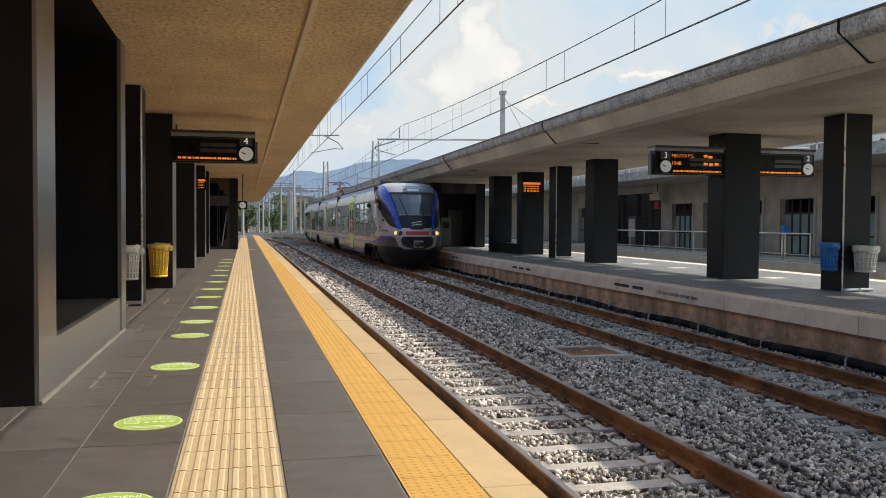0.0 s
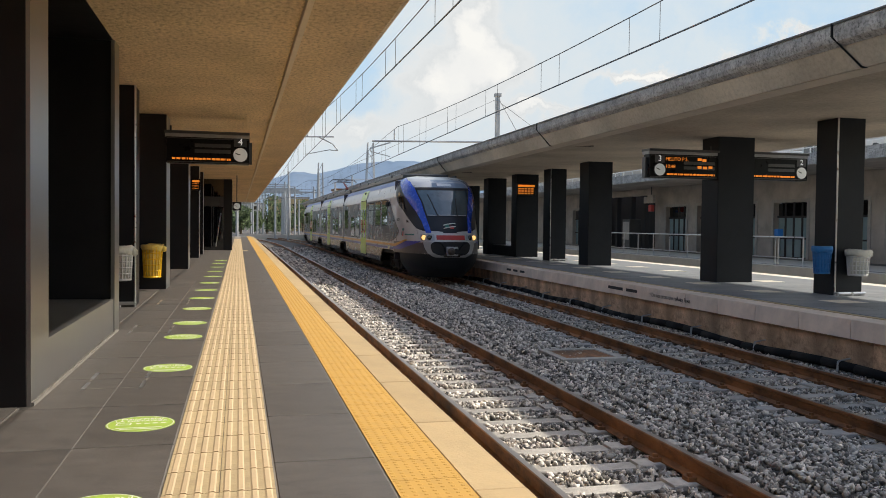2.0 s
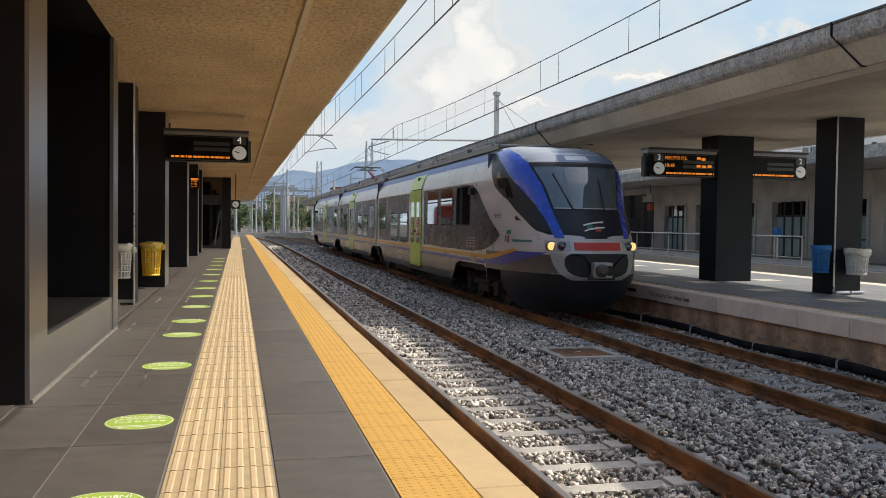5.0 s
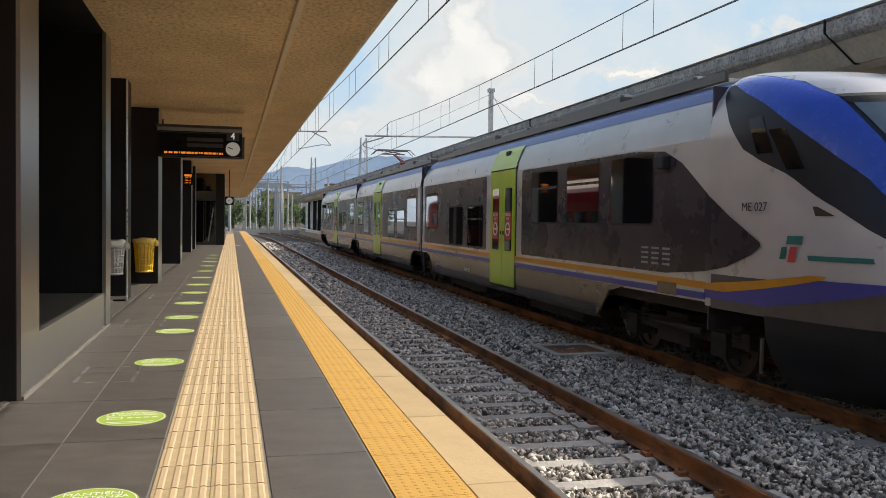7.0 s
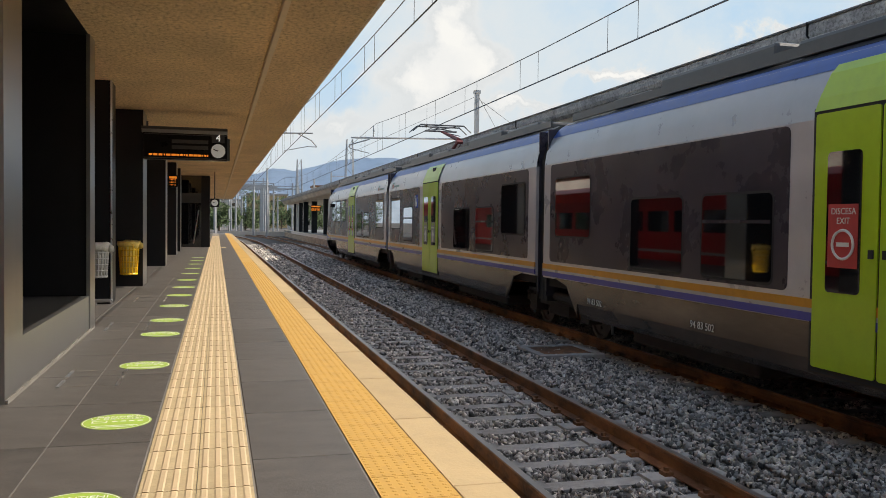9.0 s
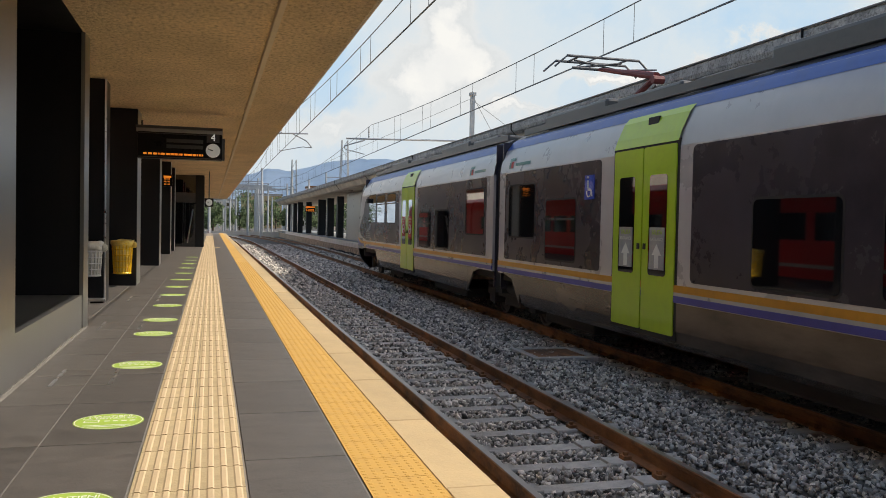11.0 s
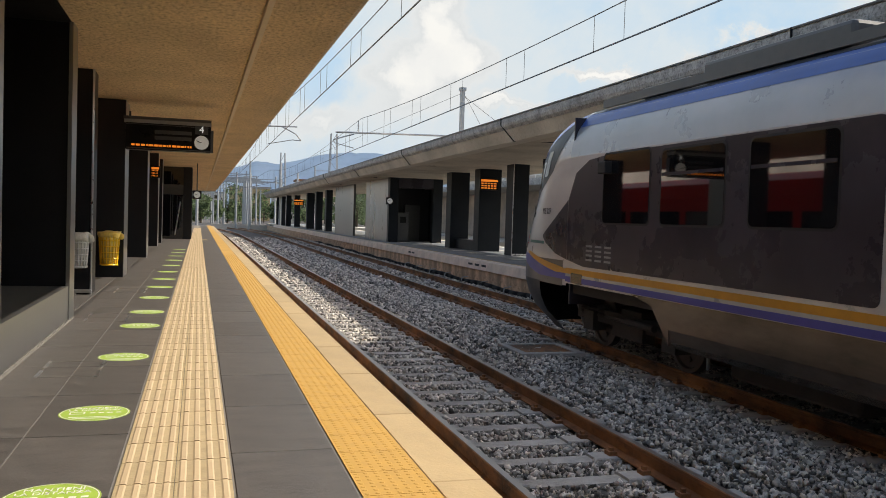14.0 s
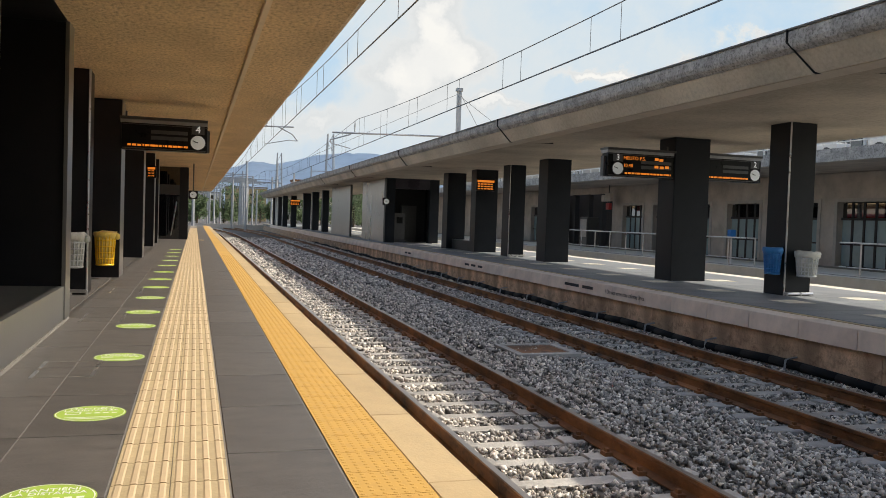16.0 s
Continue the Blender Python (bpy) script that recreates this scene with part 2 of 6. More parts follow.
M["lowgrey"] = mat("dark_metallic_grey", (0.085, 0.082, 0.085), 0.32, metal=0.2, vary=0.15, coat=0.1, stain=0.2)
M["bluegrey"] = mat("blue_grey_paint", (0.13, 0.18, 0.25), 0.35, vary=0.15)
M["navy"] = mat("dark_navy_mask", (0.014, 0.017, 0.024), 0.4, vary=0.2, spec=0.3)
M["orange"] = mat("orange_stripe", (0.62, 0.28, 0.015), 0.35, vary=0.12, stain=0.2)
M["violet"] = mat("violet_stripe", (0.055, 0.06, 0.34), 0.35, vary=0.12, stain=0.25)
M["lime"] = mat("lime_door_paint", (0.40, 0.60, 0.015), 0.33, vary=0.08, coat=0.2, stain=0.1)
M["glass"] = mat("tinted_window", (0.007, 0.007, 0.008), 0.03, vary=0.2, scale=0.6, spec=1.0, coat=0.9)
# blue base colour paints in part of the reflected sky
M["windscreen"] = mat("sky_tinted_windscreen", (0.055, 0.085, 0.10), 0.03, vary=0.2, spec=1.0, coat=1.0)
M["cabglass"] = mat("dark_cab_glass", (0.006, 0.007, 0.009), 0.08, vary=0.2, spec=0.35)
M["rubber"] = mat("black_rubber", (0.014, 0.014, 0.015), 0.7, vary=0.3)
M["under"] = mat("sooty_underframe", (0.035, 0.030, 0.027), 0.8, vary=0.5, scale=5, bump=0.3)
M["wheel"] = mat("wheel_steel", (0.10, 0.085, 0.075), 0.55, metal=0.6, vary=0.3)
M["red"] = mat("red_paint", (0.85, 0.025, 0.022), 0.35, vary=0.12)
M["redprint"] = mat("red_sticker", (0.50, 0.05, 0.045), 0.5, vary=0.1)
M["lamp"] = mat("lit_headlamp", (1.0, 0.62, 0.22), 0.2, vary=0.0, emit=1.0)
M["teal"] = mat("teal_mark", (0.02, 0.16, 0.14), 0.4)
M["pant"] = mat("red_pantograph", (0.16, 0.03, 0.028), 0.6)


# cloud banks on the screen: x, y, z of the middle, half width, half height, weight
CLOUDS = ((800, 2890, 690, 190, 260, 1.0), (700, 2925, 480, 300, 210, 0.8), (900, 2860, 560, 150, 150, 0.75), (1765, 2425, 628, 110, 50, 0.9), (1370, 2670, 520, 220, 55, 0.85),
          (1640, 2510, 560, 200, 45, 0.6), (420, 2970, 330, 360, 130, 0.55), (-300, 2980, 600, 500, 260, 0.7), (2200, 2040, 640, 350, 90, 0.6), (1050, 2810, 400, 300, 60, 0.55))


def backdrop_sky():
    """Broken summer cloud over pale blue, on a far curved screen."""
    m = bpy.data.materials.new("cloudy_sky")
    m.use_nodes = True
    t = m.node_tree
    n, l = t.nodes, t.links
    n.remove(n["Principled BSDF"])
    em = n.new("ShaderNodeEmission")
    co = n.new("ShaderNodeTexCoord")
    # billowing edges
    warp = n.new("ShaderNodeTexNoise")
    warp.inputs["Scale"].default_value, warp.inputs["Detail"].default_value, warp.inputs["Roughness"].default_value = 0.006, 8, 0.6
    l.new(co.outputs["Object"], warp.inputs["Vector"])
    sub = n.new("ShaderNodeVectorMath")
    sub.operation = "SUBTRACT"
    l.new(warp.outputs["Color"], sub.inputs[0])
    sub.inputs[1].default_value = (0.5, 0.5, 0.5)
    mul = n.new("ShaderNodeVectorMath")
    mul.operation = "SCALE"
    mul.inputs["Scale"].default_value = 330.0
    l.new(sub.outputs[0], mul.inputs[0])
    add = n.new("ShaderNodeVectorMath")
    add.operation = "ADD"
    l.new(co.outputs["Object"], add.inputs[0])
    l.new(mul.outputs[0], add.inputs[1])
    total = None
    for x, y, z, rx, rz, wt in CLOUDS:
        mp = n.new("ShaderNodeMapping")
        mp.inputs["Location"].default_value = (-x / rx, -y / (rx * 3), -z / rz)
        mp.inputs["Scale"].default_value = (1 / rx, 1 / (rx * 3), 1 / rz)
        l.new(add.outputs[0], mp.inputs["Vector"])
        g = n.new("ShaderNodeTexGradient")
        g.gradient_type = "QUADRATIC_SPHERE"
        l.new(mp.outputs["Vector"], g.inputs["Vector"])
        k = n.new("ShaderNodeMath")
        k.operation = "MULTIPLY_ADD"
        k.inputs[1].default_value = wt
        l.new(g.outputs["Fac"], k.inputs[0])
        if total is None:
            k.inputs[2].default_value = 0.0
        else:
            l.new(total, k.inputs[2])
        total = k.outputs[0]
    soft = n.new("ShaderNodeTexNoise")
    soft.inputs["Scale"].default_value, soft.inputs["Detail"].default_value = 0.0022, 7
    l.new(add.outputs[0], soft.inputs["Vector"])
    mix = n.new("ShaderNodeMath")
    mix.operation = "MULTIPLY_ADD"
    mix.inputs[1].default_value = 0.62
    l.new(soft.outputs["Fac"], mix.inputs[0])
    l.new(total, mix.inputs[2])
    r = n.new("ShaderNodeValToRGB")
    e = r.color_ramp.elements
    e[0].position, e[0].color = 0.22, (0.52, 0.71, 0.90, 1)
    e[1].position, e[1].color = 0.95, (0.93, 0.94, 0.93, 1)
    for p, c in ((0.36, (0.68, 0.78, 0.86, 1)), (0.50, (0.77, 0.81, 0.84, 1)), (0.62, (0.73, 0.77, 0.80, 1)), (0.76, (0.86, 0.88, 0.89, 1))):
        e.new(p).color = c
    l.new(mix.outputs[0], r.inputs["Fac"])
    sep = n.new("ShaderNodeSeparateXYZ")
    l.new(co.outputs["Object"], sep.inputs["Vector"])
    mr = n.new("ShaderNodeMapRange")
    mr.inputs["From Min"].default_value, mr.inputs["From Max"].default_value = 80, 520
    mr.inputs["To Min"].default_value, mr.inputs["To Max"].default_value = 0.8, 0.0
    l.new(sep.outputs["Z"], mr.inputs["Value"])
    mx = n.new("ShaderNodeMix")
    mx.data_type = "RGBA"
    l.new(mr.outputs["Result"], mx.inputs["Factor"])
    l.new(r.outputs["Color"], mx.inputs["A"])
    mx.inputs["B"].default_value = (0.70, 0.76, 0.81, 1)
    l.new(mx.outputs["Result"], em.inputs["Color"])
    em.inputs["Strength"].default_value = 1.0
    l.new(em.outputs["Emission"], n["Material Output"].inputs["Surface"])
    bm = bmesh.new()
    R, cols = 3000.0, []
    for i in range(41):
        a = radians(-50 + 130 * i / 40)
        cols.append([bm.verts.new((R * math.sin(a), R * math.cos(a), z)) for z in (-60, 400, 1000, 2200)])
    for A, B in zip(cols, cols[1:]):
        for k in range(3):
            bm.faces.new((A[k], B[k], B[k + 1], A[k + 1]))
    ob = link(bm, "backdrop", m, smooth=True)
    tagged(ob, "pale blue summer sky with broken white cloud", "sky", kind="structure")


backdrop_sky()

# ---- structure: ground, platforms, canopies ----
RZ = -0.566            # top of the rails
BED = RZ - 0.19        # ballast level
SK = 0.0033            # the second track leaves the first by this much a metre
EDGE = 1.55            # near platform edge
E3 = 8.98              # edge of the island platform
P3 = 0.066             # its level
Y0, Y1 = -90.0, 140.0


def ground():
    bm = bmesh.new()
    box(bm, -2500, 2500, -400, 3000, BED - 0.5, BED - 0.03)
    tagged(link(bm, "ground", M["ground"]), "crushed-stone ballast bed and dry ground, darkened as shade between stones", "ground", kind="structure")


def near_platform():
    root = thing("platform", "station platform with dark stone tiles and beige tactile strips", "platform", kind="structure")
    part("platform_core", boxes((-5.7, EDGE - 0.12, Y0, 92, BED - 0.1, -0.03)), M["concrete"], root)
    part("far_paving", boxes((-5.75, -1.565, Y0, 92, -0.03, 0.0), (-1.56, -0.34, 21.02, 92, -0.03, -0.001), (-1.56, -0.34, Y0, 1.81, -0.03, -0.001), (-0.34, 1.26, Y0, 1.24, -0.03, -0.001)), M["tile"], root)
    part("joint_bed", boxes((-1.56, 1.26, 1.2, 21.0, -0.03, -0.006)), M["joint"], root)
    part("platform_wall", boxes((EDGE - 0.12, EDGE - 0.06, Y0, 92, BED - 0.1, -0.12)), M["concrete"], root)
    return root


def canopy(name, prof, ya, yb, label, shift=0.0):
    bm = bmesh.new()
    prism(bm, prof, "y", ya, yb, shift)
    ob = link(bm, name, M["soffit"])
    return tagged(ob, label, "canopy", kind="structure")


ground()
P4 = near_platform()
SOF = 3.65
canopy("canopy_roof", [(-6.0, SOF), (0.66, SOF), (0.67, SOF + 0.03), (0.74, SOF + 0.03), (0.75, SOF), (1.65, SOF), (1.73, SOF + 0.05), (1.75, SOF + 0.45), (-6.0, SOF + 0.55)],
       -88, 92, "rough-cast concrete platform canopy over dark columns")
SOF3 = 3.67
EAVE = 3.78           # base height of the island canopy edge
canopy("island_canopy", [(8.85, SOF3), (15.0, SOF3), (15.7, EAVE + 0.32), (15.62, EAVE + 0.6), (12.2, EAVE + 0.52), (8.42, EAVE + 0.56), (8.42, EAVE + 0.28), (8.62, SOF3 + 0.05)],
       -88, 118, "weathered concrete canopy over the island platform", SK).data.materials[0] = M["soffit3"]


def fascia():
    bm = bmesh.new()
    z = EAVE
    prism(bm, [(8.42, z + .56), (8.33, z + .58), (8.30, z + .55), (8.30, z + .40), (8.33, z + .33), (8.42, z + .26)], "y", -88, 118, SK)
    tagged(link(bm, "canopy_fascia", M["fascia"]), "speckled weathered concrete canopy edge", "fascia", kind="structure")
    bm = bmesh.new()
    prism(bm, [(8.28, z + .575), (8.45, z + .60), (8.45, z + .62), (8.28, z + .60)], "y", -88, 118, SK)
    tagged(link(bm, "canopy_flashing", M["housing"]), "thin dark metal flashing on the canopy edge", "flashing", kind="structure")
    bm = bmesh.new()
    prism(bm, [(8.64, SOF3 + .035), (8.86, SOF3 - .006), (8.86, SOF3 + .01), (8.66, SOF3 + .05)], "y", -88, 118, SK)
    tagged(link(bm, "canopy_lip", M["lip"]), "pale smooth strip under the canopy edge", "trim", kind="structure")
    for y in (10.3, 22.6, 35, 47, 59):
        o = link(tubes(((8.29 + SK * y, y, z + .6), (8.29 + SK * y, y, z + .4), .02, 6), ((8.29 + SK * y, y, z + .4), (8.6 + SK * y, y - .25, SOF3 + .05), .016, 6), ((8.6 + SK * y, y - .25, SOF3 + .05), (9.6, y - 1.2, SOF3 - .01), .016, 6)), "canopy_cable", M["cable"])
        tagged(o, "thin black cable hanging over the canopy edge", "cable", "canopy cables")


fascia()


def ceiling_strip():
    bm = bmesh.new()
    prism(bm, [(0.695, SOF - 0.06), (0.76, SOF - 0.06), (0.76, SOF + 0.02), (0.695, SOF + 0.02)], "y", -88, 92)
    tagged(link(bm, "ceiling_conduit", M["conduit"]), "long pale conduit strip along the canopy soffit", "conduit", kind="structure")


ceiling_strip()


def island_platform():
    root = thing("island_platform", "island platform with pinkish coping and grey paving", "platform", kind="structure")
    def strip(name, x0, x1, z0, z1, m, label=""):
        bm = bmesh.new()
        prism(bm, [(x0, z0), (x1, z0), (x1, z1), (x0, z1)], "y", Y0, 125, SK)
        part(name, bm, m, root, label)
    strip("platform_core", E3 + 0.25, 15.3, BED - 0.1, P3 - 0.02, M["concrete"])
    strip("paving", E3 + 0.52, 14.9, P3 - 0.02, P3 + 0.004, M["p3floor"])
    strip("far_coping", 14.9, 15.5, P3 - 0.25, P3 + 0.002, M["p3white"])
    strip("tactile_line", E3 + 0.42, E3 + 0.52, P3 - 0.02, P3 + 0.008, M["tactile"])
    return root


ISL = island_platform()


# ---- track ----
def rail_profile(x):
    return [(x - .07, RZ - .172), (x + .07, RZ - .172), (x + .07, RZ - .16), (x + .012, RZ - .13), (x + .012, RZ - .045), (x + .036, RZ - .03),
            (x + .036, RZ - .004), (x + .026, RZ), (x - .026, RZ), (x - .036, RZ - .004), (x - .036, RZ - .03), (x - .012, RZ - .045), (x - .012, RZ - .13), (x - .07, RZ - .16)]


def bend(y):
    """The line curves gently to the left far ahead."""
    return -0.0016 * max(0, y - 75) ** 2


def long_strip(prof, sk, ya, yb):
    bm = bmesh.new()
    ys = [ya, 0, 20, 40, 60, 75] + [75 + 5 * k for k in range(1, 16)]
    ys = [y for y in ys if ya <= y <= yb]
    rings = [[bm.verts.new((u + sk * y + bend(y), y, v)) for u, v in prof] for y in ys]
    n = len(prof)
    for A, B in zip(rings, rings[1:]):
        for i in range(n):
            bm.faces.new((A[i], A[(i + 1) % n], B[(i + 1) % n], B[i]))
    bm.faces.new(rings[0][::-1])
    bm.faces.new(rings[-1])
    return bm


def track(label, cx, sk, group):
    root = thing("railway_track", label, "track", group, "structure")
    for side in (-1, 1):
        r = part("rail", long_strip(rail_profile(cx + side * 0.7525), sk, Y0, 150), M["rail"], root, "rusty steel rail")
        x = cx + side * 0.7525
        part("running_surface", long_strip([(x - .026, RZ), (x + .030, RZ), (x + .030, RZ + .003), (x - .026, RZ + .003)], sk, Y0, 150), M["railtop"], r)
    return root


T4 = track("rusty railway track on pale concrete sleepers", 3.12, 0.0, "railway tracks")
T3 = track("rusty railway track beside the island platform", 7.19, SK, "railway tracks")

# ---- columns ----


def big_column(x0, x1, y0, y1, z0, z1, material, label, group, facing=1):
    root = thing("column", label, "column", group)
    part("core", rbox(x0, x1, y0, y1, z0, z1 + 0.02, 0.012), material, root)
    xs = x1 if facing > 0 else x0
    part("steel_edge", boxes((xs - 0.004, xs + 0.006, y0 + 0.015, y1 - 0.015, z0 + .01, z1 - 0.01) if facing > 0 else (xs - 0.006, xs + 0.004, y0 + 0.015, y1 - 0.015, z0 + .01, z1 - 0.01)), M["steel"] if facing > 0 else M["slate"], root)
    part("ceiling_plate", boxes((x0 - 0.25, x1 + 0.25, y0 - 0.1, y1 + 0.1, z1 + 0.004, z1 + 0.02)), M["concrete"], root)
    return root


for (x0, x1, y0, y1) in ((-2.6, -1.43, 18.2, 19.1), (-2.6, -1.43, 26.0, 26.9), (-2.6, -1.5, 34.4, 35.3), (-2.6, -1.5, 38.2, 39.0)):
    big_column(x0, x1, y0, y1, 0, SOF, M["black"], "black clad column with a steel edge under the canopy", "platform columns")
for (x0, x1, y0, y1) in ((11.5, 12.5, 18.2, 18.95), (11.77, 12.65, 26.6, 27.4), (11.75, 12.75, 34.2, 34.9), (11.5, 12.4, 37.6, 38.4), (10.66, 11.2, 72, 72.8), (10.6, 11.2, 78, 78.8), (10.5, 11.25, 84, 84.8), (10.6, 11.2, 96, 96.6), (9.85, 10.4, 98, 98.6), (9.9, 10.35, 104, 104.6), (9.9, 10.4, 111, 111.6)):
    big_column(x0, x1, y0, y1, P3, SOF3, M["slate"], "dark slate clad column on the island platform", "island columns", -1)


def narrow_column(x0, x1, y0, y1, z0, z1, label, group, material, corner):
    root = thing("column", label, "column", group)
    part("core", rbox(x0, x1, y0, y1, z0, z1 + .02, 0.01), material, root)
    cx = x0 if corner < 0 else x1
    part("corner_trim", tubes(((cx, y0, z0), (cx, y0, z1), 0.018, 8)), M["alu"], root, "bright metal corner trim")
    for xa, xb in ((x0, x0 + 0.3 * (x1 - x0) + .1), (x1 - 0.3 * (x1 - x0) - .1, x1)):
        part("foot_guard", tubes(((xa, y0 - .09, z0 + .06), (xb, y0 - .09, z0 + .06), 0.03, 8), ((xa, y0 - .09, z0 + .06), (xa, y0, z0 + .06), 0.025, 6), ((xb, y0 - .09, z0 + .06), (xb, y0, z0 + .06), 0.025, 6), ((xa, y0 - .09, z0), (xa, y0 - .09, z0 + .06), 0.025, 6)), M["alu"], root, "bent steel foot guard")
    return root


narrow_column(-2.05, -1.62, 14.5, 15.1, 0, SOF, "narrow black column with steel corner and foot guard", "platform columns", M["black"], 1)
narrow_column(11.78, 12.42, 14.35, 15.0, P3, SOF3, "narrow slate column with bright corner and bins", "island columns", M["slate"], -1)
narrow_column(11.85, 12.5, 30.4, 31.2, P3, SOF3, "narrow slate column with bright corner", "island columns", M["slate"], -1)


def portal():
    """Steel-faced portal with a black recess between two columns."""
    root = thing("portal_frame", "steel-faced portal with black recess and low sill", "portal", "platform columns")
    part("column_near", rbox(-2.9, -1.5, 6.72, 6.84, 0, SOF + .02, .006), M["black"], root)
    part("column_far", rbox(-2.9, -1.5, 11.0, 11.35, 0, SOF + .02, .006), M["black"], root)
    part("steel_jamb", boxes((-1.5, -1.47, 6.724, 7.33, 0, SOF)), M["steel"], root, "brushed steel jamb")
    part("steel_jamb", boxes((-1.5, -1.455, 10.95, 11.35, 0, SOF)), M["steel"], root, "brushed steel jamb")
    part("sill", boxes((-2.9, -1.472, 7.33, 10.95, 0, 0.44)), M["steel"], root, "low brushed steel sill panel")
    part("recess_back", boxes((-2.95, -2.9, 6.75, 11.3, 0, SOF)), M["black"], root)
    part("base_trim", boxes((-1.47, -1.45, 6.73, 11.3, 0, 0.03)), M["joint"], root)
    part("head", boxes((-2.9, -1.475, 6.84, 11.0, SOF - 0.004, SOF + .01)), M["black"], root)
    return root


portal()

# ---- train ----
TX = 7.19


def car_profile():
    half = [(1.36, -0.14), (1.45, -0.05), (1.475, 0.12), (1.475, 2.46), (1.445, 2.66), (1.36, 2.90), (1.22, 3.10), (1.02, 3.23), (0.6, 3.29)]
    return half


SIDE = car_profile()


def car_shell(s0, s1, bands):
    """The shell of a car, between two heights of its outline, on both sides."""
    bm = bmesh.new()
    k0, k1 = bands
    for sg in (-1, 1):
        A = [bm.verts.new((sg * x, s0, z)) for x, z in SIDE[k0:k1 + 1]]
        B = [bm.verts.new((sg * x, s1, z)) for x, z in SIDE[k0:k1 + 1]]
        for i in range(k1 - k0):
            bm.faces.new((A[i], A[i + 1], B[i + 1], B[i]))
    return bm


def width_at(z):
    for (xa, za), (xb, zb) in zip(SIDE, SIDE[1:]):
        if za <= z <= zb:
            return xa + (xb - xa) * (z - za) / (zb - za)
    return SIDE[-1][0] if z > 3.2 else 1.36


def interp(tab, z):
    if z <= tab[0][0]:
        return tab[0][1]
    for (a, u), (b, v) in zip(tab, tab[1:]):
        if z <= b:
            k = (z - a) / (b - a)
            return u + (v - u) * k
    return tab[-1][1]


REACH = [(-0.45, 2.5), (-0.1, 2.98), (0.4, 3.3), (0.8, 3.28), (1.05, 3.18), (1.3, 3.02), (1.75, 2.66), (2.3, 2.38), (2.75, 2.06), (3.0, 1.62), (3.15, 1.12), (3.25, 0.5), (3.29, 0.02)]
HALFW = [(-0.45, 1.02), (-0.1, 1.34), (0.15, 1.45), (0.4, 1.475), (2.46, 1.475), (2.66, 1.445), (2.90, 1.36), (3.10, 1.22), (3.23, 1.02), (3.29, 0.6)]
SEAM = -8.87


def nose_point(u, z, off=0.0, flip=None):
    """u: 0 at the near side's seam, 0.5 at the front, 1 at the far side's seam."""
    n = 2.0 / 2.7
    a = math.pi * u
    c, s = math.cos(a), math.sin(a)
    W, L = interp(HALFW, z) + off, interp(REACH, z) + off
    x = -W * math.copysign(abs(c) ** n, c)
    d = L * s ** n
    return x, d, z


def nose_patch(f0, f1, z0, z1, off, end, nu=14, nz=12):
    """A patch of the nose's skin between two edges f0(z), f1(z)."""
    bm = bmesh.new()
    rows = []
    for j in range(nz + 1):
        z = z0 + (z1 - z0) * j / nz
        row = []
        for i in range(nu + 1):
            u = f0(z) + (f1(z) - f0(z)) * i / nu
            x, d, zz = nose_point(u, z, off)
            row.append(bm.verts.new((x, SEAM - d, zz) if end < 0 else (x, RSEAM + d, zz)))
        rows.append(row)
    for A, B in zip(rows, rows[1:]):
        for i in range(nu):
            bm.faces.new((A[i], A[i + 1], B[i + 1], B[i]))
    return bm


RSEAM = 37.5
UD = [(1.13, 0.47), (1.15, 0.42), (1.19, 0.345), (1.25, 0.285), (1.32, 0.262), (1.59, 0.212), (1.69, 0.19), (1.94, 0.146), (2.10, 0.098), (2.27, 0.060), (2.54, 0.037), (3.0, 0.005), (3.2, 0.003)]
UB = [(1.13, 0.350), (1.21, 0.345), (1.55, 0.325), (1.88, 0.288), (2.13, 0.238), (2.41, 0.185), (2.68, 0.132), (2.83, 0.098), (3.0, 0.048), (3.13, 0.012), (3.2, 0.008)]
UW = [(1.13, 0.392), (1.25, 0.387), (1.71, 0.367), (2.2, 0.342), (2.29, 0.335), (2.5, 0.315), (2.75, 0.285), (3.0, 0.225), (3.15, 0.145), (3.26, 0.05)]


def side_panel(s0, s1, z0, z1, proud, x=1.475, side=-1, thick=0.03, r=0.0):
    bm = bmesh.new()
    for sg in (side,):
        a, b = sorted((sg * (x + proud), sg * (x + proud - thick)))
        prof = [(s0, z0), (s1, z0), (s1, z1), (s0, z1)]
        if r:
            prof = []
            for cx, cz, st in ((s1 - r, z0 + r, -90), (s1 - r, z1 - r, 0), (s0 + r, z1 - r, 90), (s0 + r, z0 + r, 180)):
                for k in range(5):
                    an = radians(st + 22.5 * k)
                    prof.append((cx + r * math.cos(an), cz + r * math.sin(an)))
        prism(bm, prof, "x", a, b)
    return bm


def both(name, material, parent, label, *a, **k):
    for sg in (1, -1):
        ob = part(name, side_panel(*a, side=sg, **k), material, parent, label)
    return ob


def train_window(train, s0, s1, z0, z1, vent=False):
    t = 0.03
    for sg in (1, -1):
        w = part("window", side_panel(s0, s1, z0, z1, 0.012, side=sg, r=0.07), M["glass"], train, "dark tinted window")
        part("rubber_seal", side_panel(s0 - t, s1 + t, z0 - t, z1 + t, 0.007, side=sg, r=0.09), M["rubber"], w)
        if vent:
            zz = z0 + (z1 - z0) * 0.68
            part("vent_bar", side_panel(s0 + .02, s1 - .02, zz - .02, zz + .02, 0.02, side=sg), M["charcoal"], w)


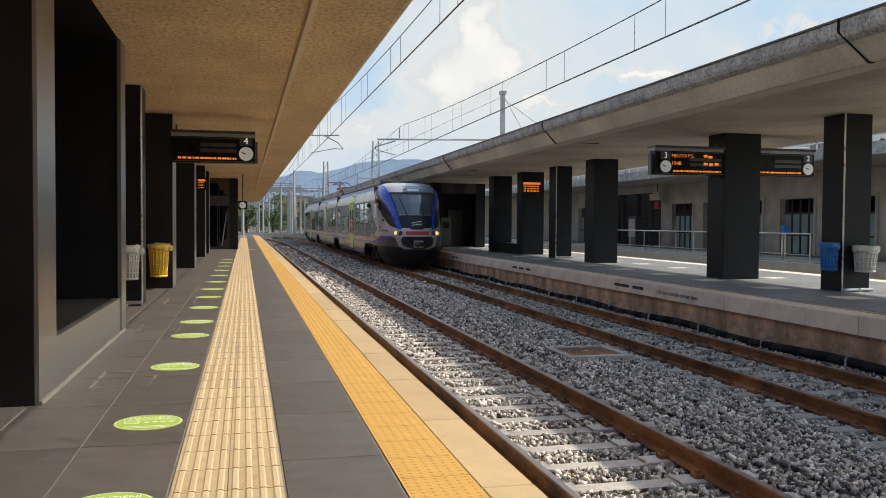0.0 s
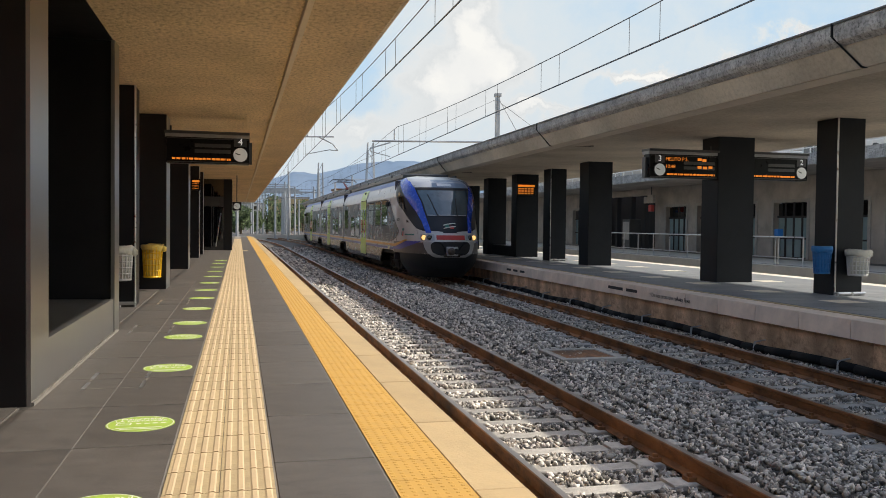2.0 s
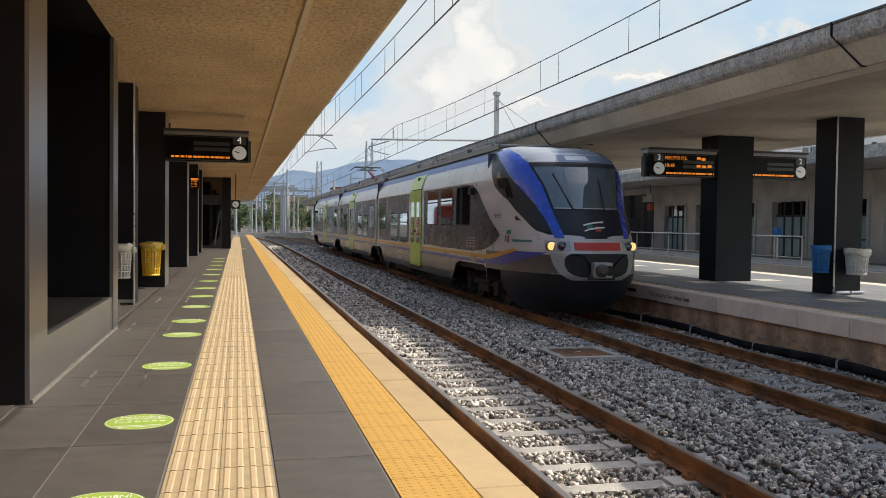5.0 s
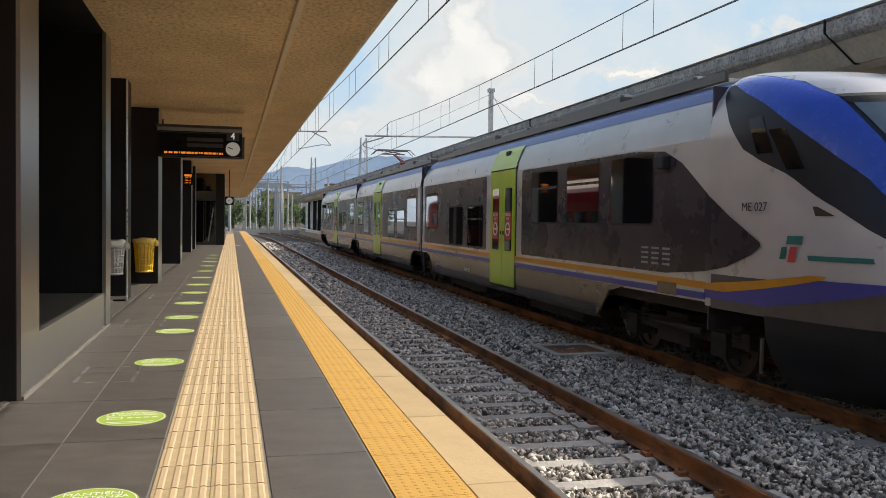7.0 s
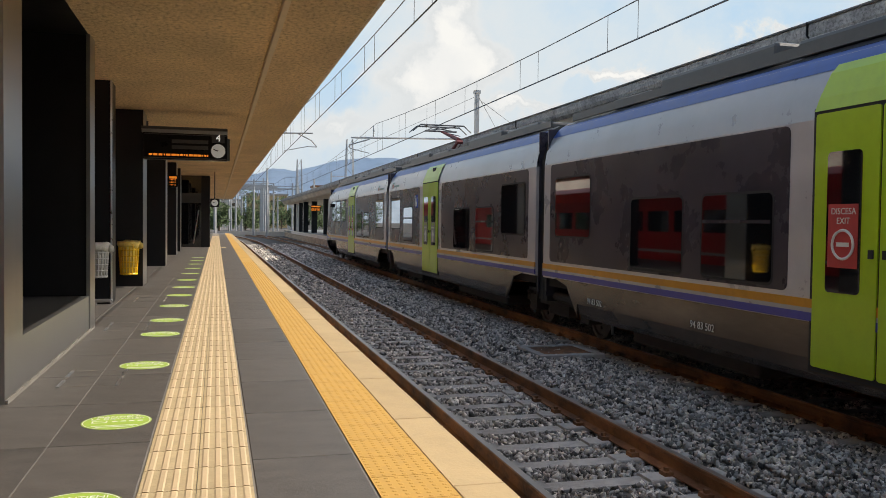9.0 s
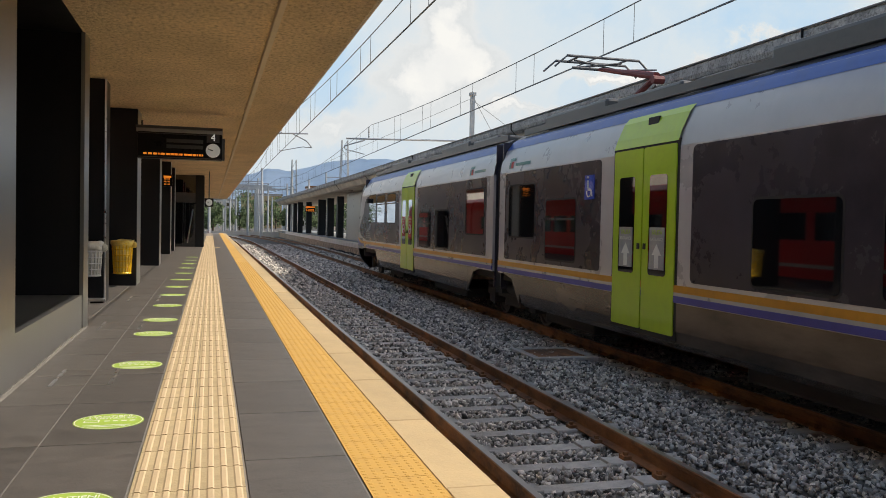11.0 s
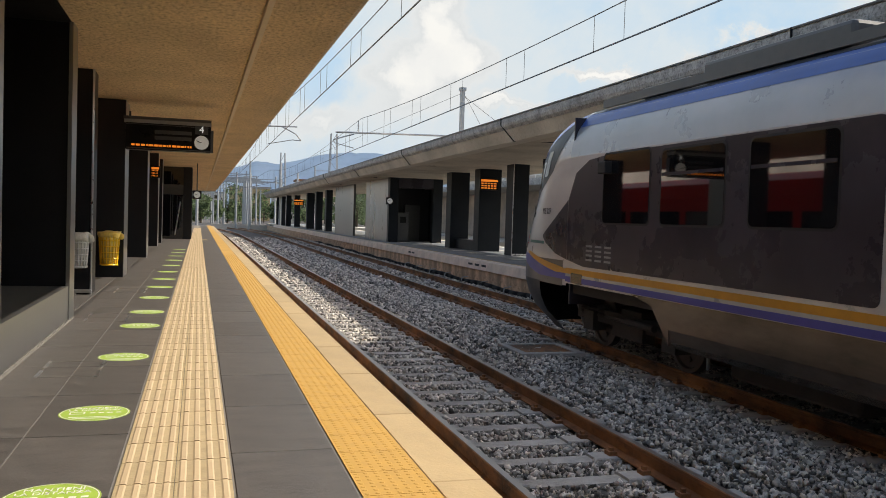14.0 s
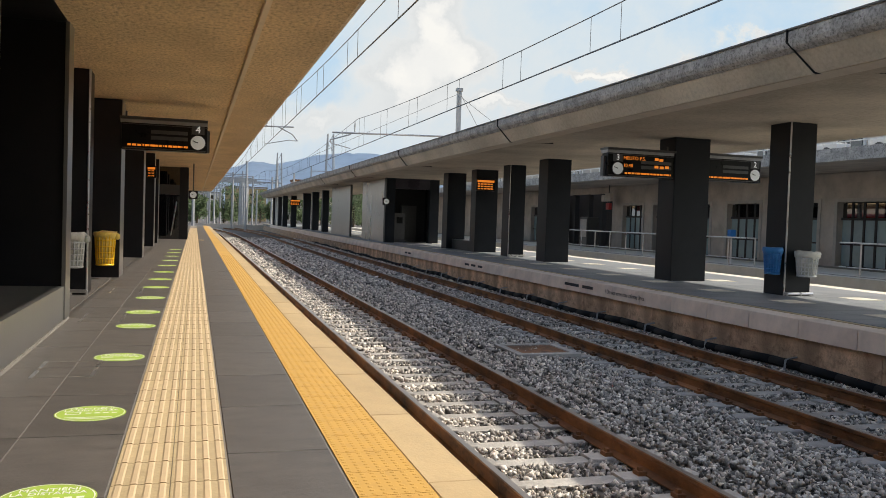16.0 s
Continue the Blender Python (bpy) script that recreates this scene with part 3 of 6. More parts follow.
def train_door(train, s0, s1, sign):
    """A pair of lime sliding leaves with a lime head panel above."""
    mid = (s0 + s1) / 2
    fr = part("door_frame", side_panel(s0 - .05, s1 + .05, -0.02, 2.56, 0.006), M["rubber"], train)
    for a, b in ((s0, mid - .015), (mid + .015, s1)):
        leaf = part("door_leaf", side_panel(a, b, 0.03, 2.5, 0.022, r=0.03), M["lime"], train, "lime green sliding door leaf")
        part("door_window", side_panel(a + .2, b - .18, 0.78, 2.12, 0.028, r=0.05), M["glass"], leaf)
        part("door_button", side_panel(b - .1 if a == s0 else a + .04, b - .04 if a == s0 else a + .1, 1.12, 1.2, 0.034), M["rubber"], leaf)
        if sign == "exit":
            part("exit_sticker", side_panel(a + .23, b - .21, 1.02, 1.62, 0.032), M["redprint"], leaf, "red no-entry door sticker")
            c = (a + b) / 2
            for sg in (-1,):
                rot = Matrix(((0, 0, -1, sg * 1.511), (-1, 0, 0, c), (0, 1, 0, 0), (0, 0, 0, 1)))
                words("lettering", "DISCESA", 0.085, Matrix.Translation((0, 0, 1.55)) @ rot, M["white"], leaf, "CENTER")
                words("lettering", "EXIT", 0.085, Matrix.Translation((0, 0, 1.46)) @ rot, M["white"], leaf, "CENTER")
                bm = bmesh.new()
                for k in range(20):
                    a0, a1 = 2 * math.pi * k / 20, 2 * math.pi * (k + 1) / 20
                    tube(bm, (-1.511, c + .135 * math.cos(a0), 1.24 + .135 * math.sin(a0)), (-1.511, c + .135 * math.cos(a1), 1.24 + .135 * math.sin(a1)), 0.014, 5)
                box(bm, -1.514, -1.508, c - .08, c + .08, 1.22, 1.26)
                part("no_entry_mark", bm, M["white"], leaf)
        else:
            c = (a + b) / 2
            part("entrance_sticker", side_panel(a + .23, b - .21, 0.86, 1.42, 0.032), M["galv"], leaf, "grey entrance door sticker")
            rot = Matrix(((0, 0, -1, -1.511), (-1, 0, 0, c), (0, 1, 0, 0), (0, 0, 0, 1)))
            words("lettering", "SALITA", 0.085, Matrix.Translation((0, 0, 1.35)) @ rot, M["lime"], leaf, "CENTER")
            words("lettering", "ENTRANCE", 0.062, Matrix.Translation((0, 0, 1.26)) @ rot, M["white"], leaf, "CENTER")
            bm = bmesh.new()
            prism(bm, [(c - .05, .88), (c + .05, .88), (c + .05, 1.05), (c + .12, 1.05), (c, 1.2), (c - .12, 1.05), (c - .05, 1.05)], "x", -1.513, -1.508)
            part("arrow_mark", bm, M["white"], leaf)
    # lime head panel that follows the shoulder of the roof
    for sg in (1, -1):
        bm = bmesh.new()
        rows = []
        for x, z in ((1.482, 2.53), (1.454, 2.66), (1.37, 2.90), (1.30, 2.99)):
            k = (z - 2.53) * 0.22
            rows.append([bm.verts.new((sg * (x + .012), s0 - .03 - k, z)), bm.verts.new((sg * (x + .012), s1 + .03 - k, z))])
        for A, B in zip(rows, rows[1:]):
            bm.faces.new((A[0], A[1], B[1], B[0]))
        h = part("door_head", bm, M["lime"], train, "lime green panel over the door")
    part("grille", boxes((-1.41, -1.36, mid - .22, mid + .05, 2.76, 2.92)), M["rubber"], h)


def shoulder_strip(s0, s1, z0, z1, off, sides=(-1, 1)):
    bm = bmesh.new()
    for sg in sides:
        rows = []
        for k in range(4):
            z = z0 + (z1 - z0) * k / 3
            x = width_at(z) + off
            rows.append([bm.verts.new((sg * x, s0, z)), bm.verts.new((sg * x, s1, z))])
        for A, B in zip(rows, rows[1:]):
            bm.faces.new((A[0], A[1], B[1], B[0]))
    return bm


def wheelset(parent, s):
    ax = part("wheelset", tubes(((-0.72, 0, 0), (0.72, 0, 0), 0.07, 10)), M["wheel"], parent)
    ax.location = (0, s, RZ + 0.425)
    for sg in (-1, 1):
        bm = lathe([(0.16, sg * 0.68), (0.36, sg * 0.705), (0.37, sg * 0.69), (0.425, sg * 0.69), (0.425, sg * 0.80), (0.37, sg * 0.805), (0.35, sg * 0.77), (0.14, sg * 0.78), (0.10, sg * 0.86)], 28, "x")
        for k in range(6):
            a = k * math.pi / 3
            y, z = 0.24 * math.cos(a), 0.24 * math.sin(a)
            box(bm, sg * 0.79 - .015, sg * 0.79 + .015, y - .03, y + .03, z - .03, z + .03)
        part("wheel", bm, M["wheel"], ax)
    return ax


AXLES = []


def bogie(train, s):
    b = part("bogie_frame", boxes((-1.02, -0.88, s - 1.75, s + 1.75, RZ + .42, RZ + .62), (0.88, 1.02, s - 1.75, s + 1.75, RZ + .42, RZ + .62),
                                   (-1.0, 1.0, s - .3, s + .3, RZ + .35, RZ + .7), (-1.06, -.86, s - .45, s + .45, RZ + .28, RZ + .5), (-.9, .9, s - 1.8, s - 1.65, RZ + .4, RZ + .6), (-.9, .9, s + 1.65, s + 1.8, RZ + .4, RZ + .6)), M["under"], train, "dark sooty bogie frame")
    for d in (-1.2, 1.2):
        AXLES.append(wheelset(b, s + d))
        for xa in (-1.1, .86):
            part("axle_box", boxes((xa, xa + .24, s + d - .17, s + d + .17, RZ + .27, RZ + .58)), M["under"], b)
        for sg in (-1, 1):
            for dd in (-.3, .3):
                part("spring", lathe([(0.09, 0.0), (0.11, 0.04), (0.08, 0.07), (0.11, 0.10), (0.08, 0.13), (0.11, 0.16), (0.09, 0.2)], 12, "z", (sg * 0.98, s + d + dd, RZ + .5)), M["under"], b)
    part("damper", tubes(((-1.14, s - .9, RZ + .55), (-1.14, s - .1, RZ + .55), .05, 10), ((-1.14, s - .1, RZ + .55), (-1.14, s + .5, RZ + .55), .028, 8)), M["under"], b)
    for e in (-1, 1):
        part("sand_pipe", tubes(((-.95, s + e * 1.9, RZ + .6), (-.85, s + e * 1.75, RZ + .15), .025, 6)), M["galv"], b)


def nose(train, end):
    one = lambda v: (lambda z: v)
    ud, ub, uw = (lambda z: interp(UD, z)), (lambda z: interp(UB, z)), (lambda z: interp(UW, z))
    body = part("nose", nose_patch(one(0), one(1), 0.40, 3.29, 0.0, end, 60, 44), M["silver"], train, "rounded silver-grey nose", True)
    part("lower_apron", nose_patch(lambda z: .085 - .02 * z, lambda z: .915 + .02 * z, -0.46, 0.40, 0.006, end, 44, 10), M["apron"], body, "dark grey lower apron", True)
    part("lower_nose", nose_patch(one(.004), one(.996), 0.385, 0.80, 0.005, end, 44, 6), M["lowgrey"], body, "smooth dark grey lower nose", True)
    part("mask", nose_patch(ud, lambda z: 1 - ud(z), 1.135, 3.1, 0.006, end, 50, 26), M["navy"], body, "dark mask round the windscreen", True)
    for fl in (0, 1):
        g = (lambda f: (lambda z: 1 - f(z))) if fl else (lambda f: f)
        part("blue_arch", nose_patch(g(ub), g(uw), 1.14, 3.26, 0.012, end, 10, 26), M["blue"], body, "royal blue arch", True)
        part("cab_window", nose_patch(g(lambda z: .076 + .03 * (2.62 - z)), g(lambda z: .108 + .03 * (2.62 - z)), 2.2, 2.62, 0.013, end, 5, 6), M["cabglass"], body, "", True)
        part("cab_window", nose_patch(g(lambda z: .119 + .05 * (2.46 - z)), g(lambda z: .154 + .05 * (2.46 - z)), 2.0, 2.46, 0.013, end, 5, 6), M["cabglass"], body, "", True)
        # flowing violet and orange flashes
        part("violet_flash", nose_patch(g(lambda z: max(0.0, (z - .66) * .70)), g(lambda z: .31 - .68 * (.84 - z)), 0.50, 0.84, 0.010, end, 16, 10), M["violet"], body, "violet-blue flash", True)
        part("orange_flash", nose_patch(g(lambda z: max(0, (z - .69) * .75)), g(lambda z: min(.17, .02 + .58 * max(0, z - .60))), 0.60, 0.885, 0.014, end, 8, 8), M["orange"], body, "orange flash", True)
        hx = 0.328 if not fl else 0.672
        for k, (du, r, nm) in enumerate(((0.0, .105, "headlight"), (.047, .095, "marker_light"))):
            x, d, z = nose_point(hx + (du if not fl else -du), 0.975, 0.012)
            y = (SEAM - d) if end < 0 else (RSEAM + d)
            lab = "round lit headlight" if (end < 0 and k == 0) else "round dark lamp"
            lm = part(nm, lathe([(r, -0.06 * end), (r, 0.02 * end), (r * .9, 0.03 * end)], 20, "y", (x, y, z)), M["housing"], body, lab)
            part("lens", lathe([(r * .86, 0.0), (r * .84, 0.034 * end), (r * .3, 0.045 * end)], 20, "y", (x, y, z)), M["lamp"] if (end < 0 and k == 0) else M["glass"], lm, "", True)
        part("lamp_panel", nose_patch(g(one(.30)), g(one(.41)), 0.86, 1.09, 0.004, end, 8, 3), M["lightgrey"], body, "", True)
        # marks in plain shapes
        eu = 0.0 if end < 0 else 0.075      # the emblem leads the bar as one reads
        part("emblem_green", nose_patch(g(lambda z: .107 + eu + .05 * (z - 1.02)), g(lambda z: .132 + eu + .05 * (z - 1.02)), 1.20, 1.29, 0.010, end, 4, 3), M["teal"], body)
        part("emblem_green", nose_patch(g(lambda z: .101 + eu + .05 * (z - 1.02)), g(lambda z: .109 + eu + .05 * (z - 1.02)), 1.04, 1.17, 0.010, end, 3, 3), M["teal"], body)
        part("emblem_red", nose_patch(g(lambda z: .114 + eu + .05 * (z - 1.02)), g(lambda z: .125 + eu + .05 * (z - 1.02)), 1.01, 1.175, 0.010, end, 3, 3), M["redprint"], body)
        if not fl:
            ua, ub2 = (.052, .088) if end < 0 else (.088, .052)
            p0, p1 = [Vector((q[0], SEAM - q[1] if end < 0 else RSEAM + q[1], q[2])) for q in (nose_point(ua, 1.60, .03), nose_point(ub2, 1.60, .03))]
            ex = (p1 - p0).normalized()
            ez = Vector((0, 0, 1))
            nz = ex.cross(ez).normalized()
            words("running_number", "ME 027", 0.14, Matrix.Translation(p0) @ Matrix((ex, nz.cross(ex), nz)).transposed().to_4x4(), M["print"], body)
        part("brand_bar", nose_patch(g(one(.146 if end < 0 else .066)), g(one(.245 if end < 0 else .162)), 1.04, 1.09, 0.010, end, 10, 2), M["teal"], body)
        part("scuff_mark", nose_patch(g(one(.175)), g(lambda z: .178 + .25 * (1.62 - z)), 1.50, 1.60, 0.008, end, 5, 3), M["skirt"], body)
    sc = part("windscreen", nose_patch(lambda z: uw(z) + .014, lambda z: 1 - uw(z) - .014, 1.78, 2.68, 0.018, end, 28, 16), M["windscreen"], body, "large curved windscreen", True)
    part("screen_rim", nose_patch(lambda z: uw(z) + .004, lambda z: 1 - uw(z) - .004, 2.68, 2.79, 0.020, end, 24, 3), M["rubber"], sc)
    part("screen_sill", nose_patch(lambda z: uw(z) + .014, lambda z: 1 - uw(z) - .014, 1.755, 1.78, 0.022, end, 24, 1), M["galv"], sc)
    part("roof_cap", nose_patch(lambda z: uw(z) + .002, lambda z: 1 - uw(z) - .002, 2.79, 3.28, 0.010, end, 24, 10), M["lightgrey"], body, "light grey roof cap", True)
    part("roof_lamp", nose_patch(one(0.475), one(0.545), 2.84, 2.95, 0.02, end, 4, 3), M["wplastic"], body)
    part("roof_panel", nose_patch(one(0.44), one(0.70), 2.78, 3.1, 0.014, end, 12, 5), M["bluegrey"], body, "", True)
    part("coupler_cover", nose_patch(one(0.424), one(0.576), 0.90, 1.06, 0.016, end, 10, 4), M["redprint"], body, "red cover band", True)
    wm = [(.28, .415), (.34, .385), (.44, .355), (.58, .335), (.72, .324), (.84, .318)]
    mr = [(.35, .45), (.39, .418), (.46, .395), (.58, .382), (.70, .380), (.78, .388), (.83, .41)]
    part("white_mouth", nose_patch(lambda z: interp(wm, z), lambda z: 1 - interp(wm, z), 0.28, 0.84, 0.012, end, 24, 14), M["lightgrey"], body, "pale frame round the coupler", True)
    # black patch laid on the skin paints the shade of the coupler hollow
    part("mouth_recess", nose_patch(lambda z: interp(mr, z), lambda z: 1 - interp(mr, z), 0.35, 0.83, 0.020, end, 20, 14), M["rubber"], body, "", True)
    yt = SEAM - 3.3 if end < 0 else RSEAM + 3.3
    e = end
    ya, yb = sorted((yt - .1 * e, yt + .20 * e))
    cp = part("coupler", rbox(-.2, .2, ya, yb, .34, .66, .03), M["galv"], body, "steel automatic coupler head")
    part("coupler_cone", lathe([(.13, yt + .19 * e), (.13, yt + .27 * e), (.06, yt + .34 * e)], 18, "y", (-.06, 0, .5)), M["wheel"], cp)
    part("coupler_cup", lathe([(.10, yt + .19 * e), (.10, yt + .25 * e), (.085, yt + .255 * e)], 18, "y", (.12, 0, .5)), M["rubber"], cp)
    part("coupler_plate", rbox(-.27, .29, *sorted((yt + .02 * e, yt + .1 * e)), .30, .40, .01), M["under"], cp)
    for x0, x1 in ((-.62, -.22), (.22, .58)):
        bm = bmesh.new()
        pts = [(x0 + (x1 - x0) * k / 9, yt + e * (.02 + .16 * math.sin(math.pi * k / 9)), .80 + .12 * math.sin(math.pi * k / 9) - .30 * (k / 9 if x0 < 0 else 1 - k / 9)) for k in range(10)]
        for p, q in zip(pts, pts[1:]):
            tube(bm, p, q, .022, 7)
        part("coupling_hose", bm, M["cable"], body, "black coupling hose", True)
    for a0, a1, b0, b1 in ((.455, 1.75, .40, 2.52), (.545, 1.75, .545, 2.4)):
        pa, pb = nose_point(a0, a1, .05), nose_point(b0, b1, .05)
        f = lambda p: (p[0], (SEAM - p[1]) if end < 0 else (RSEAM + p[1]), p[2])
        part("wiper", tubes((f(pa), f(pb), .016, 6)), M["rubber"], sc)
    # flowing double mark on the mask
    bm = bmesh.new()
    for k in (0, 1):
        us, zs = (0.475, .49, .505, .525), (1.30 + .11 * k, 1.33 + .11 * k, 1.36 + .11 * k, 1.37 + .11 * k)
        pts = [nose_point(u, z, .02) for u, z in zip(us, zs)]
        f = lambda p: (p[0], (SEAM - p[1]) if end < 0 else (RSEAM + p[1]), p[2])
        for p, q in zip(pts, pts[1:]):
            tube(bm, f(p), f(q), .018, 6)
    part("emblem", bm, M["white"], body)
    part("emblem_green", nose_patch(one(.484), one(.499), 1.33, 1.45, .012, end, 3, 3), M["teal"], body)
    part("emblem_red", nose_patch(one(.501), one(.514), 1.29, 1.39, .012, end, 3, 3), M["redprint"], body)


def train():
    root = thing("regional_train", "grey and blue three-car electric train with lime doors", "train")
    G1, G1b, G2, G2b = 7.1, 7.5, 21.45, 21.85
    cars = ((SEAM, G1), (G1b, G2), (G2b, RSEAM))
    skirts = ((-5.7, 5.6), (9.1, 20.2), (23.6, 34.4))
    for (a, b), (k0, k1) in zip(cars, skirts):
        part("car_skirt", car_shell(k0, k1, (0, 2)), M["skirt"], root, "brownish grimy lower skirt")
        both("lower_side", M["skirt"], root, "", k0, k1, 0.10, 0.46, 0.003)
        for sg in (1, -1):
            part("car_side", boxes((*sorted((sg * 1.475, sg * 1.42)), a, b, 0.44, 2.46)), M["silver"], root, "silver-grey car side")
            for q, e in ((k0, -1), (k1, 1)):
                bm = bmesh.new()
                prism(bm, [(q, -.1), (q, .46), (q + e * 1.0, .46), (q + e * .45, .36)], "x", *sorted((sg * 1.476, sg * 1.44)))
                part("skirt_gusset", bm, M["skirt"], root)
        part("roof_shoulder", car_shell(a, b, (3, 6)), M["lightgrey"], root, "light grey roof shoulder", True)
        part("blue_cantrail", shoulder_strip(a, b, 2.945, 3.16, 0.006), M["roofblue"], root, "blue band along the roof edge", True)
        bm = bmesh.new()
        prof = [(-1.13, 3.165), (-1.02, 3.23), (-.6, 3.29), (.6, 3.29), (1.02, 3.23), (1.13, 3.165), (1.0, 3.0), (-1.0, 3.0)]
        prism(bm, prof, "y", a, b)
        part("roof", bm, M["housing"], root, "dark roof")
        part("floor_pan", boxes((-1.36, 1.36, a, b, 0.28, 0.45)), M["under"], root)
        part("end_wall", boxes((-1.42, 1.42, a, a + .03, 0.1, 3.1)), M["charcoal"], root)
        part("end_wall", boxes((-1.42, 1.42, b - .03, b, 0.1, 3.1)), M["charcoal"], root)
        both("orange_stripe", M["orange"], root, "orange waistline stripe", a, b, 0.60, 0.69, 0.016)
        both("violet_stripe", M["violet"], root, "violet waistline stripe", a, b, 0.47, 0.555, 0.016)
        both("pale_line", M["lightgrey"], root, "", a, b, 0.555, 0.60, 0.014)
        # roof equipment
        y = a + 1.2
        k = 0
        while y < b - 1.6:
            w = (1.9, 2.6, 1.2)[k % 3]
            h = (0.17, 0.24, 0.13)[k % 3]
            part("roof_unit", rbox(-.98, .98, y, min(y + w, b - .3), 3.26, 3.29 + h, .05), M["housing"], root, "dark weathered roof equipment box")
            y += w + 0.35
            k += 1
        part("roof_rail", boxes((-1.08, -1.03, a + .3, b - .3, 3.24, 3.36), (1.03, 1.08, a + .3, b - .3, 3.24, 3.36)), M["housing"], root)
    for a, b in ((G1, G1b), (G2, G2b)):
        bm = bmesh.new()
        n = 6
        for k in range(n):
            c = a + (b - a) * (k + .5) / n
            fold = bmesh.new()
            prism(fold, [(-1.38, 0.0), (1.38, 0.0), (1.38, 2.55), (1.25, 2.95), (1.05, 3.1), (-1.05, 3.1), (-1.25, 2.95), (-1.38, 2.55)], "y", c - .026, c + .026)
            part("bellows_fold", fold, M["rubber"], root)
        box(bm, -1.3, 1.3, a, b, 0.05, 2.9)
        part("gangway_bellows", bm, M["rubber"], root, "black ribbed gangway bellows")
        part("coupling_damper", tubes(((-1.2, a - .9, .06), (-1.2, b + .2, .12), .085, 12), ((-1.2, b + .2, .12), (-1.2, b + .9, .15), .045, 8), ((-1.2, a - 1.0, .05), (-1.2, a - .9, .06), .11, 12)), M["under"], root, "dark sooty damper across the gangway")
    # dark window bands
    PT, PB = 2.44, 0.74
    bands = ((-7.0, -2.05, "front"), (.4, 6.8, ""), (7.9, 14.3, ""), (16.8, 21.1, ""), (22.3, 28.6, ""), (31.05, 36.0, "rear"))
    for a, b, e in bands:
        both("window_band", M["charcoal"], root, "charcoal window band", a, b, PB, PT, 0.005, r=0.08)
    for sg, s0, s1, tip in ((-1, -7.0, SEAM - .0, -9.98), (1, 36.0, RSEAM, 38.55)):
        for side in (-1, 1):
            bm = bmesh.new()
            a, b = sorted((side * 1.480, side * 1.45))
            prism(bm, [(s0, 2.44), (s0 + sg * .8, 2.38), (s0 + sg * 1.25, 2.2), (s1, 1.78), (s1, .82), (s0 + sg * .9, .74), (s0, .74)], "x", a, b)
            part("window_band_end", bm, M["charcoal"], root)
        for fl in (0, 1):
            bm = bmesh.new()
            pts = []
            for d, z0, z1 in ((0.0, .82, 1.78), (.45, .90, 1.52), (.9, 1.06, 1.28), (1.05, 1.16, 1.2)):
                pts.append([])
                for z in (z0, (z0 + z1) / 2, z1):
                    L = interp(REACH, z)
                    u = math.asin(min(1, (d / L)) ** 1.35) / math.pi
                    x, dd, zz = nose_point(1 - u if fl else u, z, .010)
                    pts[-1].append(bm.verts.new((x, s1 + sg * dd, zz)))
            for A, B in zip(pts, pts[1:]):
                for i in range(2):
                    bm.faces.new((A[i], A[i + 1], B[i + 1], B[i]))
            part("arrow_tip", bm, M["charcoal"], root)
    for a, b, z0, z1, v in ((-3.96, -2.63, 1.40, 2.34, 1), (-5.72, -4.41, 1.40, 2.36, 1), (-7.5, -6.17, 1.40, 2.37, 0),
                            (.66, 1.98, .80, 1.76, 1), (2.44, 3.79, .80, 1.76, 0), (5.16, 6.55, 1.20, 2.18, 0),
                            (8.05, 9.44, 1.20, 2.18, 0), (9.97, 11.23, .80, 1.74, 1), (11.75, 13.08, .80, 1.74, 0),
                            (17.7, 18.95, .84, 1.86, 1), (19.5, 20.85, 1.20, 2.18, 0),
                            (22.45, 23.8, 1.21, 2.20, 0), (25.25, 26.58, .82, 1.76, 0), (27.05, 28.3, .80, 1.72, 1),
                            (31.6, 32.9, 1.43, 2.37, 1), (33.36, 34.7, 1.43, 2.37, 1), (35.0, 36.3, 1.43, 2.42, 0)):
        train_window(root, a, b, z0, z1, v)
    for a, b, s in ((-1.68, 0.0, "exit"), (14.65, 16.33, "entrance"), (28.97, 30.65, "exit")):
        train_door(root, a, b, s)
    for s in (-7.4, 7.3, 21.65, 36.2):
        bogie(root, s)
    for s in (-7.6, 36.4):
        for k in (-1, 0, 1):
            part("louvre", boxes(*[(-1.486, -1.474, s + .3 * k - .1, s + .3 * k + .1, .84 + .07 * j, .87 + .07 * j) for j in range(4)]), M["galv"], root)
        part("door_mirror", rbox(-1.60, -1.475, s - .35, s - .1, 2.14, 2.32, .02), M["rubber"], root)
    for a, b in ((-4.6, -1.9), (1.2, 4.2), (9.8, 13.5), (17.5, 19.5), (24.5, 27.5), (31.5, 33.5)):
        part("underframe_box", rbox(-1.2, 1.2, a, b, RZ + .22, -0.12, .04), M["under"], root)
    # lettering on the sides; brand words are plain bars
    rot = lambda s, z: Matrix(((0, 0, -1, -1.486), (-1, 0, 0, s), (0, 1, 0, z), (0, 0, 0, 1)))
    for s in (2.2, 5.2):
        words("lettering", "94 83 502", 0.13, rot(s, .18), M["white"], root)
    for end in (-1, 1):
        part("scuff_plate", side_panel(-8.2, -7.7, .46, .62, .018) if end < 0 else side_panel(36.9, 37.3, .46, .62, .018), M["skirt"], root)
    words("lettering", "ME 027", 0.15, Matrix.Translation((.05, 0, 0)) @ rot(SEAM - .52, 1.72), M["print"], root)
